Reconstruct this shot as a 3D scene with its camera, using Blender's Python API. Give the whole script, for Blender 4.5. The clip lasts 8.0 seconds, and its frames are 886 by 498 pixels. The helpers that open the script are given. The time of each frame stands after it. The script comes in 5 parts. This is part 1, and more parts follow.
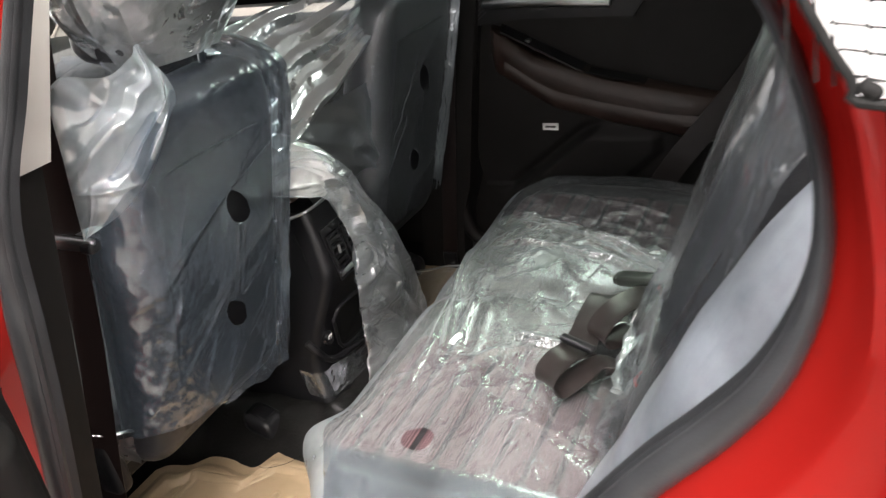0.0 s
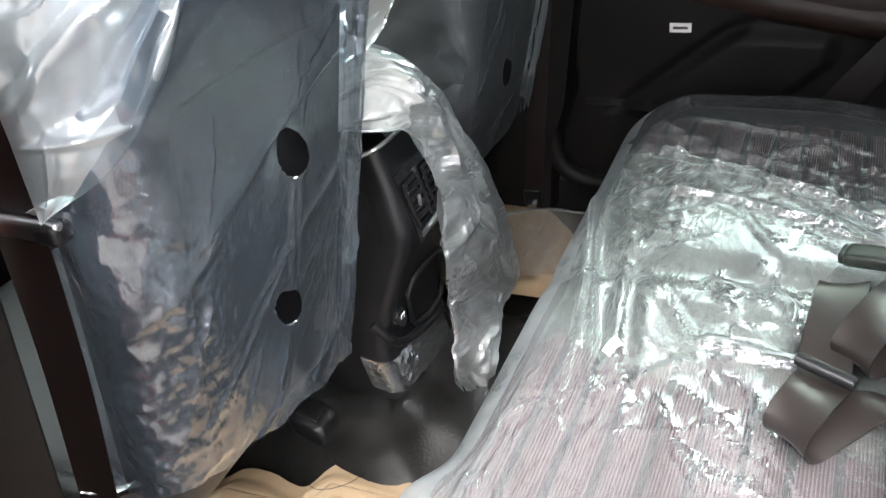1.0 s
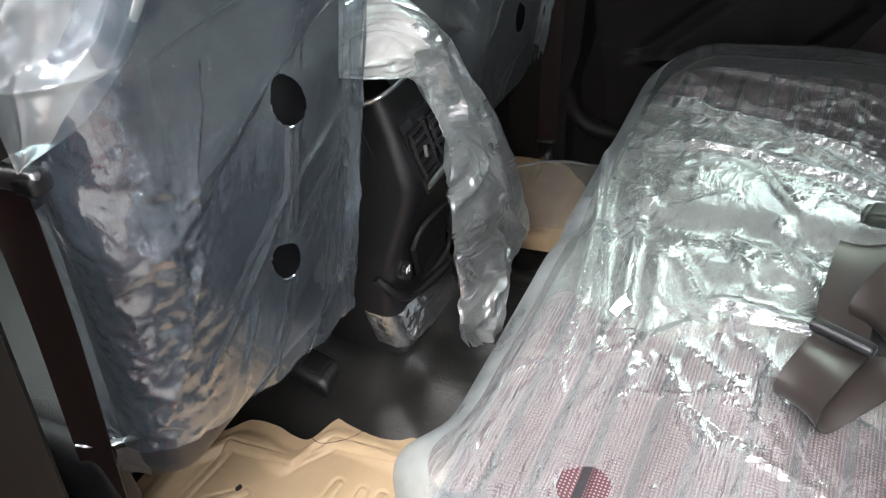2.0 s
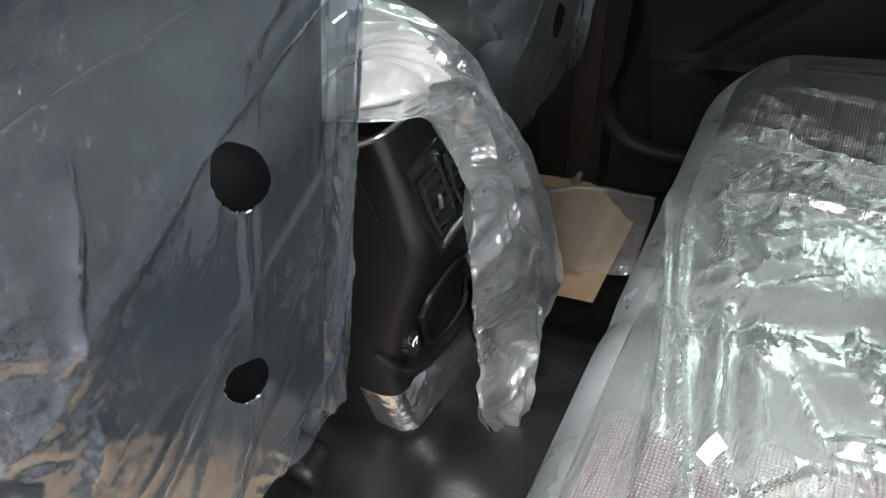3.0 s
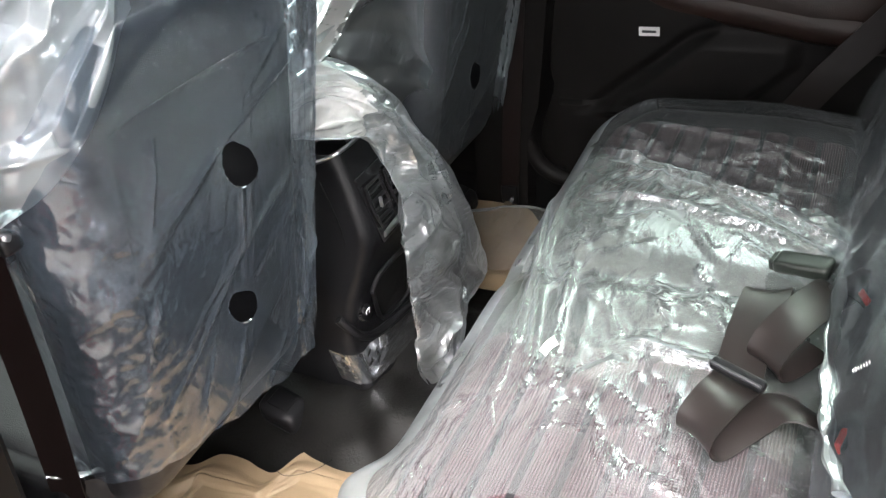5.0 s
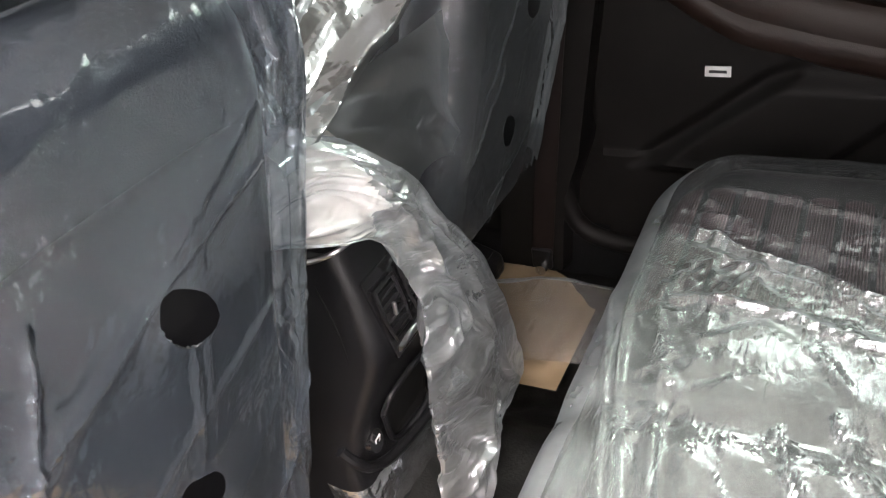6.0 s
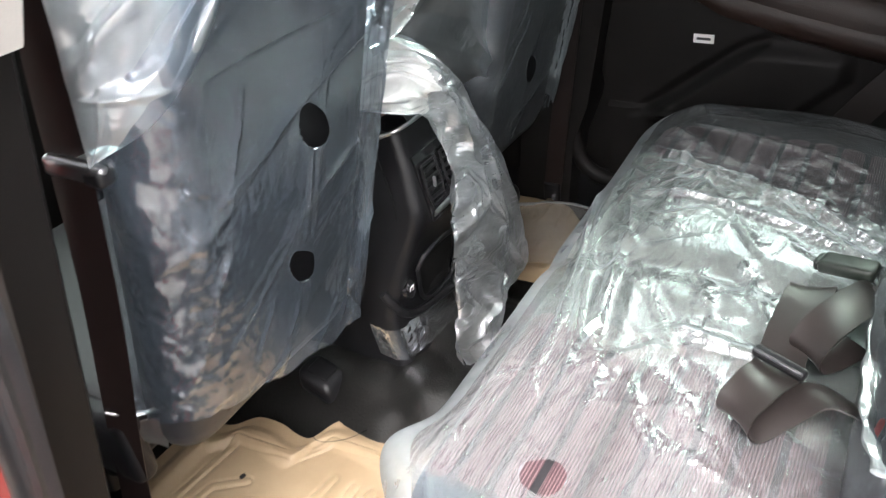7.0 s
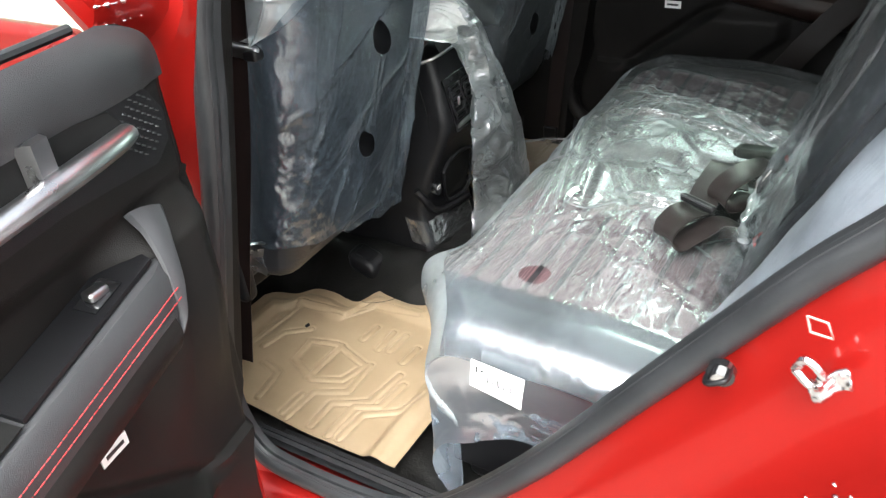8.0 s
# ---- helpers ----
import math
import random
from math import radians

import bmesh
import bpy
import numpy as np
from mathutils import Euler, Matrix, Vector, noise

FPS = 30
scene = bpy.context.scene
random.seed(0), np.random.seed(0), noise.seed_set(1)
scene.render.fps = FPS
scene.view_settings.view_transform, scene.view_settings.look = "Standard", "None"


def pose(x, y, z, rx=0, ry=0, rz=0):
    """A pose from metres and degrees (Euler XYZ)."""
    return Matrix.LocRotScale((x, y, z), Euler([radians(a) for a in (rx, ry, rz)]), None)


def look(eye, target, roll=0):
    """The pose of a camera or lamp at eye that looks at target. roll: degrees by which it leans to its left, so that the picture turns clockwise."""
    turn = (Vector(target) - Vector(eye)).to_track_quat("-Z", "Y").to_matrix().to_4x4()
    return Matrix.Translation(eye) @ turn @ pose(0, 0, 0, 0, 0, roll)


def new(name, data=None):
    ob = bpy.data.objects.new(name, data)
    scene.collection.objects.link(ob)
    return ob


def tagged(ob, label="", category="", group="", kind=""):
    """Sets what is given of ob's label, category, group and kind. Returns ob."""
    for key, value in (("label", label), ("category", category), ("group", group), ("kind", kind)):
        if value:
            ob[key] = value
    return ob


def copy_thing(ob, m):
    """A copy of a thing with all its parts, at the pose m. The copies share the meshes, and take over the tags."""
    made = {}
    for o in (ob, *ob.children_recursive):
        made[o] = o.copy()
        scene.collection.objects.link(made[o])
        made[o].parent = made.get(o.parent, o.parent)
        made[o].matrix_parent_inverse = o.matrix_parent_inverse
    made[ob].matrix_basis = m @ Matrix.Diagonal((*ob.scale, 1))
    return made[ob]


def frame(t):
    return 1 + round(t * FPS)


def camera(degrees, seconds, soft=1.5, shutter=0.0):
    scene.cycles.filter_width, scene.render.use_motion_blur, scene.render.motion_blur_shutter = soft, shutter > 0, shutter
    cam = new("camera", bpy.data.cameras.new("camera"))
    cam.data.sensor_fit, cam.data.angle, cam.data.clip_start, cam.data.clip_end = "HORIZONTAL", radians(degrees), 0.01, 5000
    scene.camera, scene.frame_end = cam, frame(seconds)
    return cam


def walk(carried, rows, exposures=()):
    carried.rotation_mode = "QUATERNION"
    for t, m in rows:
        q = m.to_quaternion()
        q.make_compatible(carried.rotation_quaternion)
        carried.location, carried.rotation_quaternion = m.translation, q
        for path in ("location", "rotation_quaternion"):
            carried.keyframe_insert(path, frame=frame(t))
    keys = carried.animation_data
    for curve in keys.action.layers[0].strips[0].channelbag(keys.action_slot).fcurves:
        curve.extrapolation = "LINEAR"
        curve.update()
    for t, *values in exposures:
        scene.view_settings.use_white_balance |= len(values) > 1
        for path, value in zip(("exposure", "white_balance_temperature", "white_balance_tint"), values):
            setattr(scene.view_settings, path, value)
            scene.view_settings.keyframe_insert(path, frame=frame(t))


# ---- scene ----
import collections

cam = camera(57.5, 8.0, soft=1.2, shutter=0.2)
PATH = [
    (0, (0.315, -0.327, 1.551), (-0.53, 1.25, 0.656), -8.8),
    (0.2, (0.227, -0.279, 1.519), (-0.629, 1.270, 0.588), -8.8),
    (0.5, (0.073, -0.127, 1.468), (-0.776, 1.404, 0.502), -8.7),
    (0.8, (-0.041, -0.001, 1.436), (-0.882, 1.498, 0.413), -8.6),
    (1, (-0.052, 0.017, 1.416), (-0.892, 1.47, 0.329), -9.4),
    (1.2, (-0.034, 0.016, 1.424), (-0.867, 1.434, 0.286), -9.6),
    (2.3, (-0.086, 0.109, 1.384), (-0.952, 1.461, 0.191), -9.7),
    (2.5, (-0.163, 0.201, 1.373), (-1.025, 1.541, 0.164), -9.3),
    (2.7, (-0.209, 0.270, 1.354), (-1.058, 1.604, 0.129), -8.5),
    (3, (-0.206, 0.3, 1.336), (-1.061, 1.624, 0.105), -9.4),
    (3.5, (-0.163, 0.255, 1.377), (-1.007, 1.583, 0.144), -9.3),
    (4, (0.0, 0.048, 1.458), (-0.858, 1.379, 0.236), -9.4),
    (4.2, (0.048, -0.006, 1.462), (-0.811, 1.334, 0.252), -9.2),
    (5.3, (0.042, 0.081, 1.446), (-0.824, 1.51, 0.347), -9.8),
    (5.5, (-0.022, 0.172, 1.415), (-0.885, 1.601, 0.313), -9.7),
    (5.8, (-0.111, 0.289, 1.395), (-0.979, 1.721, 0.302), -10.1),
    (6, (-0.139, 0.304, 1.405), (-1.013, 1.729, 0.307), -10.0),
    (6.5, (-0.103, 0.213, 1.424), (-0.976, 1.632, 0.317), -8.6),
    (7, (0.034, -0.042, 1.444), (-0.885, 1.359, 0.352), -6.4),
    (7.2, (0.064, -0.124, 1.447), (-0.868, 1.272, 0.360), -5.9),
    (7.4, (0.116, -0.206, 1.456), (-0.829, 1.186, 0.374), -6.0),
    (7.5, (0.134, -0.252, 1.46), (-0.811, 1.143, 0.383), -6.1),
    (7.6, (0.154, -0.309, 1.467), (-0.791, 1.084, 0.387), -5.9),
    (7.8, (0.202, -0.419, 1.482), (-0.74, 0.971, 0.395), -5.9),
    (8, (0.247, -0.471, 1.501), (-0.682, 0.927, 0.413), -5.5),
]
walk(cam, [(t, look(eye, target, roll)) for t, eye, target, roll in PATH], [(0.0, 1.68, 6700, 12), (0.5, 2.03, 6600, 11), (1.0, 2.24, 6300, 10), (2.5, 2.05, 6350, 10), (3.4, 2.14, 6350, 10), (4.0, 2.34, 6250, 10),
      (5.5, 2.1, 6600, 13), (6.0, 2.3, 6750, 16), (6.5, 2.47, 6550, 14), (7.0, 2.38, 6350, 11), (7.5, 2.25, 6300, 8), (8.0, 1.93, 6250, 5)])

# ------------------------------------------------------------------ world and light
world = bpy.data.worlds.new("sky")
scene.world = world
world.use_nodes = True
wn = world.node_tree.nodes
sky = wn.new("ShaderNodeTexSky")
sky.sky_type, sky.sun_disc = "NISHITA", False
sky.sun_elevation, sky.sun_rotation = radians(55), radians(155)
sky.dust_density, sky.air_density, sky.ozone_density = 9.0, 1.0, 1.0
pale = wn.new("ShaderNodeHueSaturation")
pale.inputs["Saturation"].default_value, pale.inputs["Value"].default_value = 0.3, 1.25
world.node_tree.links.new(sky.outputs[0], pale.inputs["Color"])
world.node_tree.links.new(pale.outputs[0], wn["Background"].inputs[0])
wn["Background"].inputs[1].default_value = 0.15
sun = new("sun", bpy.data.lights.new("sun", "SUN"))
sun.data.energy, sun.data.angle, sun.data.color = 0.7, radians(45), (1.0, 0.96, 0.9)
sun.matrix_world = look((1.2, -2.6, 4.1), (0, 0, 0))


def window_light(name, at, aim, wide, high, radiance, colour):
    """Sky light in a window's opening."""
    lamp = new(name, bpy.data.lights.new(name, "AREA"))
    lamp.data.shape, lamp.data.size, lamp.data.size_y = "RECTANGLE", wide, high
    lamp.data.energy, lamp.data.color = radiance * math.pi * wide * high, colour
    lamp.matrix_world = look(at, aim)


window_light("side_window_light", (-0.06, 1.64, 1.43), (-0.06, 0.9, 1.1), 0.78, 0.34, 0.85, (0.88, 1.0, 0.93))
window_light("windscreen_light", (-1.66, 0.96, 1.33), (-0.6, 0.96, 0.9), 1.1, 0.6, 0.95, (1.0, 0.98, 0.95))
window_light("rear_window_light", (1.18, 0.96, 1.34), (0.2, 0.96, 1.0), 1.0, 0.4, 0.7, (1.0, 0.98, 0.96))


# ------------------------------------------------------------------ materials
def material(name):
    m = bpy.data.materials.new(name)
    m.use_nodes = True
    return m, m.node_tree.nodes, m.node_tree.links, m.node_tree.nodes["Principled BSDF"]


def ramp(nodes, stops):
    r = nodes.new("ShaderNodeValToRGB")
    r.color_ramp.elements[0].position, r.color_ramp.elements[0].color = stops[0][0], (*stops[0][1], 1)
    r.color_ramp.elements[1].position, r.color_ramp.elements[1].color = stops[-1][0], (*stops[-1][1], 1)
    for p, c in stops[1:-1]:
        e = r.color_ramp.elements.new(p)
        e.color = (*c, 1)
    return r


def surface(name, dark, light, scale, rough, bump=0.1, fine=400.0, metal=0.0, spread=0.15, coat=0.0, spec=0.5):
    """A plain material with colour variation at a coarse scale, grain at a fine one."""
    m, n, l, p = material(name)
    co = n.new("ShaderNodeTexCoord")
    big = n.new("ShaderNodeTexNoise")
    big.inputs["Scale"].default_value, big.inputs["Detail"].default_value = scale, 6
    l.new(co.outputs["Object"], big.inputs["Vector"])
    r = ramp(n, [(0.3, dark), (0.7, light)])
    l.new(big.outputs["Fac"], r.inputs["Fac"])
    l.new(r.outputs["Color"], p.inputs["Base Color"])
    small = n.new("ShaderNodeTexNoise")
    small.inputs["Scale"].default_value, small.inputs["Detail"].default_value = fine, 3
    l.new(co.outputs["Object"], small.inputs["Vector"])
    b = n.new("ShaderNodeBump")
    b.inputs["Strength"].default_value, b.inputs["Distance"].default_value = bump, 0.002
    l.new(small.outputs["Fac"], b.inputs["Height"])
    l.new(b.outputs["Normal"], p.inputs["Normal"])
    ro = n.new("ShaderNodeMapRange")
    ro.inputs["To Min"].default_value, ro.inputs["To Max"].default_value = rough - spread / 2, rough + spread / 2
    l.new(big.outputs["Fac"], ro.inputs["Value"])
    l.new(ro.outputs["Result"], p.inputs["Roughness"])
    p.inputs["Metallic"].default_value = metal
    p.inputs["Specular IOR Level"].default_value = spec
    p.inputs["Coat Weight"].default_value = coat
    p.inputs["Coat Roughness"].default_value = 0.03
    return m


def film(name, milk, gloss, rough, tint, crumple, depth, scale, stretch=(1, 1, 1), milk_colour=(0.62, 0.68, 0.72), glow=0.35, edge=1.4, patchy=0.0, veil=0.4, tight=2.6, facet=0.0, grain=70.0, line=0.0):
    """Thin clear plastic: mostly see-through, hazy, with glossy creases."""
    m, n, l, p = material(name)
    n.remove(p)
    co = n.new("ShaderNodeTexCoord")
    mp = n.new("ShaderNodeMapping")
    mp.inputs["Scale"].default_value = stretch
    l.new(co.outputs["Object"], mp.inputs["Vector"])
    warp = n.new("ShaderNodeTexNoise")
    warp.inputs["Scale"].default_value, warp.inputs["Detail"].default_value = scale * 0.35, 4
    l.new(mp.outputs[0], warp.inputs["Vector"])
    mixv = n.new("ShaderNodeVectorMath")
    mixv.operation = "MULTIPLY_ADD"
    mixv.inputs[1].default_value = (0.09, 0.09, 0.09)
    l.new(warp.outputs["Color"], mixv.inputs[0])
    l.new(mp.outputs[0], mixv.inputs[2])
    v = n.new("ShaderNodeTexVoronoi")
    v.feature = "DISTANCE_TO_EDGE"
    v.inputs["Scale"].default_value = scale
    l.new(mixv.outputs[0], v.inputs["Vector"])
    fine = n.new("ShaderNodeTexVoronoi")
    fine.feature = "DISTANCE_TO_EDGE"
    fine.inputs["Scale"].default_value = scale * tight
    l.new(mixv.outputs[0], fine.inputs["Vector"])
    v2 = n.new("ShaderNodeTexNoise")
    v2.inputs["Scale"].default_value, v2.inputs["Detail"].default_value = scale * 0.7, 5
    l.new(mixv.outputs[0], v2.inputs["Vector"])
    both = n.new("ShaderNodeMath")
    both.operation = "MULTIPLY_ADD"
    both.inputs[1].default_value = 0.35
    l.new(fine.outputs["Distance"], both.inputs[0])
    l.new(v.outputs["Distance"], both.inputs[2])
    add = n.new("ShaderNodeMath")
    add.operation = "ADD"
    l.new(both.outputs[0], add.inputs[0])
    l.new(v2.outputs["Fac"], add.inputs[1])
    b = n.new("ShaderNodeBump")
    b.inputs["Strength"].default_value, b.inputs["Distance"].default_value = crumple, depth
    l.new(add.outputs[0], b.inputs["Height"])
    if patchy:
        where = n.new("ShaderNodeTexNoise")
        where.inputs["Scale"].default_value, where.inputs["Detail"].default_value = 4.5, 3
        l.new(mp.outputs[0], where.inputs["Vector"])
        much = n.new("ShaderNodeMapRange")
        much.inputs["From Min"].default_value, much.inputs["From Max"].default_value = 0.42, 0.6
        much.inputs["To Min"].default_value, much.inputs["To Max"].default_value = crumple * (1 - patchy), crumple * (1 + patchy)
        l.new(where.outputs["Fac"], much.inputs["Value"])
        l.new(much.outputs["Result"], b.inputs["Strength"])
    # crinkles: sharp creases running two ways, and small flat facets that lean each its own way
    heights = []
    for turn, size, squeeze in ((0.5, grain * 0.7, 0.2), (-0.75, grain * 1.0, 0.25), (1.3, grain * 2.0, 0.35)):
        spin = n.new("ShaderNodeMapping")
        spin.inputs["Rotation"].default_value, spin.inputs["Scale"].default_value = (turn * 0.7, turn * 0.4, turn), (1, squeeze, 1)
        l.new(mixv.outputs[0], spin.inputs["Vector"])
        sharp = n.new("ShaderNodeTexNoise")
        sharp.noise_type, sharp.normalize = "RIDGED_MULTIFRACTAL", False
        sharp.inputs["Scale"].default_value, sharp.inputs["Detail"].default_value, sharp.inputs["Distortion"].default_value = size, 3.5, 0.2
        l.new(spin.outputs[0], sharp.inputs["Vector"])
        heights.append((sharp, 20.0 / size))
    total = None
    for sharp, share in heights:
        mul = n.new("ShaderNodeMath")
        mul.operation = "MULTIPLY_ADD"
        mul.inputs[1].default_value = share
        l.new(sharp.outputs["Fac"], mul.inputs[0])
        if total:
            l.new(total, mul.inputs[2])
        else:
            mul.inputs[2].default_value = 0.0
        total = mul.outputs[0]
    crinkle = n.new("ShaderNodeBump")
    crinkle.inputs["Strength"].default_value, crinkle.inputs["Distance"].default_value = min(1.0, facet * 2), 0.014
    l.new(total, crinkle.inputs["Height"])
    l.new(b.outputs["Normal"], crinkle.inputs["Normal"])
    cell = n.new("ShaderNodeTexVoronoi")
    cell.inputs["Scale"].default_value = grain * 1.3
    l.new(mixv.outputs[0], cell.inputs["Vector"])
    middle = n.new("ShaderNodeVectorMath")
    middle.operation = "SUBTRACT"
    middle.inputs[1].default_value = (0.5, 0.5, 0.5)
    l.new(cell.outputs["Color"], middle.inputs[0])
    lean_by = n.new("ShaderNodeVectorMath")
    lean_by.operation = "SCALE"
    lean_by.inputs["Scale"].default_value = facet * 0.25
    l.new(middle.outputs[0], lean_by.inputs[0])
    if patchy:
        for low, high, to in ((facet * 0.25 * (1 - patchy), facet * 0.25 * (1 + 0.5 * patchy), lean_by.inputs["Scale"]), (min(1.0, facet * 2) * (1 - patchy), min(1.0, facet * 2 * (1 + patchy)), crinkle.inputs["Strength"])):
            scaled = n.new("ShaderNodeMapRange")
            scaled.inputs["From Min"].default_value, scaled.inputs["From Max"].default_value = 0.38, 0.6
            scaled.inputs["To Min"].default_value, scaled.inputs["To Max"].default_value = low, high
            l.new(where.outputs["Fac"], scaled.inputs["Value"])
            l.new(scaled.outputs["Result"], to)
    joined = n.new("ShaderNodeVectorMath")
    joined.operation = "ADD"
    l.new(crinkle.outputs["Normal"], joined.inputs[0])
    l.new(lean_by.outputs[0], joined.inputs[1])
    lean_sum = joined.outputs[0]
    unit = n.new("ShaderNodeVectorMath")
    unit.operation = "NORMALIZE"
    l.new(lean_sum, unit.inputs[0])
    facing = unit.outputs[0] if facet else b.outputs["Normal"]
    clear = n.new("ShaderNodeBsdfTransparent")
    clear.inputs["Color"].default_value = (*tint, 1)
    shine = n.new("ShaderNodeBsdfGlossy")
    shine.inputs["Roughness"].default_value = rough
    shine.inputs["Color"].default_value = (0.95, 0.97, 1, 1)
    haze = n.new("ShaderNodeBsdfDiffuse")
    haze.inputs["Color"].default_value = (*milk_colour, 1)
    through_light = n.new("ShaderNodeBsdfTranslucent")
    through_light.inputs["Color"].default_value = (*milk_colour, 1)
    broad = n.new("ShaderNodeBsdfGlossy")
    broad.inputs["Roughness"].default_value = 0.42
    broad.inputs["Color"].default_value = (0.95, 0.97, 1, 1)
    gleam = n.new("ShaderNodeMixShader")
    gleam.inputs[0].default_value = veil
    l.new(shine.outputs[0], gleam.inputs[1])
    l.new(broad.outputs[0], gleam.inputs[2])
    for s in (shine, broad, haze, through_light):
        l.new(facing, s.inputs["Normal"])
    hz = n.new("ShaderNodeMixShader")
    hz.inputs[0].default_value = glow
    l.new(haze.outputs[0], hz.inputs[1])
    l.new(through_light.outputs[0], hz.inputs[2])
    cloud = n.new("ShaderNodeTexNoise")
    cloud.inputs["Scale"].default_value, cloud.inputs["Detail"].default_value = 9, 5
    l.new(mp.outputs[0], cloud.inputs["Vector"])
    amount = n.new("ShaderNodeMapRange")
    amount.inputs["From Min"].default_value, amount.inputs["From Max"].default_value = 0.3, 0.7
    amount.inputs["To Min"].default_value, amount.inputs["To Max"].default_value = milk * 0.6, milk * 1.4
    l.new(cloud.outputs["Fac"], amount.inputs["Value"])
    # pale stress lines where the film has been creased
    near_line = n.new("ShaderNodeMapRange")
    near_line.inputs["From Min"].default_value, near_line.inputs["From Max"].default_value = 0.0, 0.05
    near_line.inputs["To Min"].default_value, near_line.inputs["To Max"].default_value = line, 0.0
    l.new(v.outputs["Distance"], near_line.inputs["Value"])
    hazy = n.new("ShaderNodeMath")
    hazy.operation, hazy.use_clamp = "ADD", True
    l.new(amount.outputs["Result"], hazy.inputs[0])
    l.new(near_line.outputs["Result"], hazy.inputs[1])
    body = n.new("ShaderNodeMixShader")
    l.new(hazy.outputs[0], body.inputs[0])
    l.new(clear.outputs[0], body.inputs[1])
    l.new(hz.outputs[0], body.inputs[2])
    fr = n.new("ShaderNodeFresnel")
    fr.inputs["IOR"].default_value = 1.5
    l.new(facing, fr.inputs["Normal"])
    k = n.new("ShaderNodeMath")
    k.operation, k.use_clamp = "MULTIPLY_ADD", True
    k.inputs[1].default_value, k.inputs[2].default_value = edge, gloss
    l.new(fr.outputs[0], k.inputs[0])
    top = n.new("ShaderNodeMixShader")
    l.new(k.outputs[0], top.inputs[0])
    l.new(body.outputs[0], top.inputs[1])
    l.new(gleam.outputs[0], top.inputs[2])
    l.new(top.outputs[0], n["Material Output"].inputs["Surface"])
    return m


def window_glass(name, tint, gloss=0.0):
    m, n, l, p = material(name)
    n.remove(p)
    clear = n.new("ShaderNodeBsdfTransparent")
    clear.inputs["Color"].default_value = (*tint, 1)
    shine = n.new("ShaderNodeBsdfGlossy")
    shine.inputs["Roughness"].default_value = 0.02
    fr = n.new("ShaderNodeFresnel")
    fr.inputs["IOR"].default_value = 1.5
    more = n.new("ShaderNodeMath")
    more.operation = "ADD"
    more.inputs[1].default_value = gloss
    l.new(fr.outputs[0], more.inputs[0])
    mix = n.new("ShaderNodeMixShader")
    l.new(more.outputs[0], mix.inputs[0])
    l.new(clear.outputs[0], mix.inputs[1])
    l.new(shine.outputs[0], mix.inputs[2])
    l.new(mix.outputs[0], n["Material Output"].inputs["Surface"])
    return m


def paint(name, colour):
    """Car paint with rain drops standing on it as fine relief."""
    m, n, l, p = material(name)
    co = n.new("ShaderNodeTexCoord")
    big = n.new("ShaderNodeTexNoise")
    big.inputs["Scale"].default_value = 5
    l.new(co.outputs["Object"], big.inputs["Vector"])
    r = ramp(n, [(0.3, tuple(c * 0.92 for c in colour)), (0.7, colour)])
    l.new(big.outputs["Fac"], r.inputs["Fac"])
    l.new(r.outputs["Color"], p.inputs["Base Color"])
    flake = n.new("ShaderNodeTexNoise")
    flake.inputs["Scale"].default_value = 900
    l.new(co.outputs["Object"], flake.inputs["Vector"])
    b = n.new("ShaderNodeBump")
    b.inputs["Strength"].default_value, b.inputs["Distance"].default_value = 0.04, 0.001
    l.new(flake.outputs["Fac"], b.inputs["Height"])
    l.new(b.outputs["Normal"], p.inputs["Normal"])
    p.inputs["Roughness"].default_value = 0.38
    p.inputs["Metallic"].default_value = 0.4
    p.inputs["Specular IOR Level"].default_value = 0.2
    p.inputs["Coat Weight"].default_value = 0.32
    p.inputs["Coat IOR"].default_value = 1.4
    p.inputs["Coat Roughness"].default_value = 0.03
    return m


def perforated(name, base, dots, pitch):
    """Dark leather with rows of small pale perforations."""
    m, n, l, p = material(name)
    co = n.new("ShaderNodeTexCoord")
    sc = n.new("ShaderNodeVectorMath")
    sc.operation = "SCALE"
    sc.inputs["Scale"].default_value = 1 / pitch
    l.new(co.outputs["Object"], sc.inputs[0])
    fr = n.new("ShaderNodeVectorMath")
    fr.operation = "FRACTION"
    l.new(sc.outputs[0], fr.inputs[0])
    sub = n.new("ShaderNodeVectorMath")
    sub.operation = "SUBTRACT"
    sub.inputs[1].default_value = (0.5, 0.5, 0)
    l.new(fr.outputs[0], sub.inputs[0])
    flat = n.new("ShaderNodeVectorMath")
    flat.operation = "MULTIPLY"
    flat.inputs[1].default_value = (1, 1, 0)
    l.new(sub.outputs[0], flat.inputs[0])
    ln = n.new("ShaderNodeVectorMath")
    ln.operation = "LENGTH"
    l.new(flat.outputs[0], ln.inputs[0])
    r = ramp(n, [(0.2, dots), (0.3, base)])
    l.new(ln.outputs["Value"], r.inputs["Fac"])
    l.new(r.outputs["Color"], p.inputs["Base Color"])
    b = n.new("ShaderNodeBump")
    b.inputs["Strength"].default_value, b.inputs["Distance"].default_value = 0.3, 0.0008
    l.new(ln.outputs["Value"], b.inputs["Height"])
    l.new(b.outputs["Normal"], p.inputs["Normal"])
    p.inputs["Roughness"].default_value = 0.45
    return m


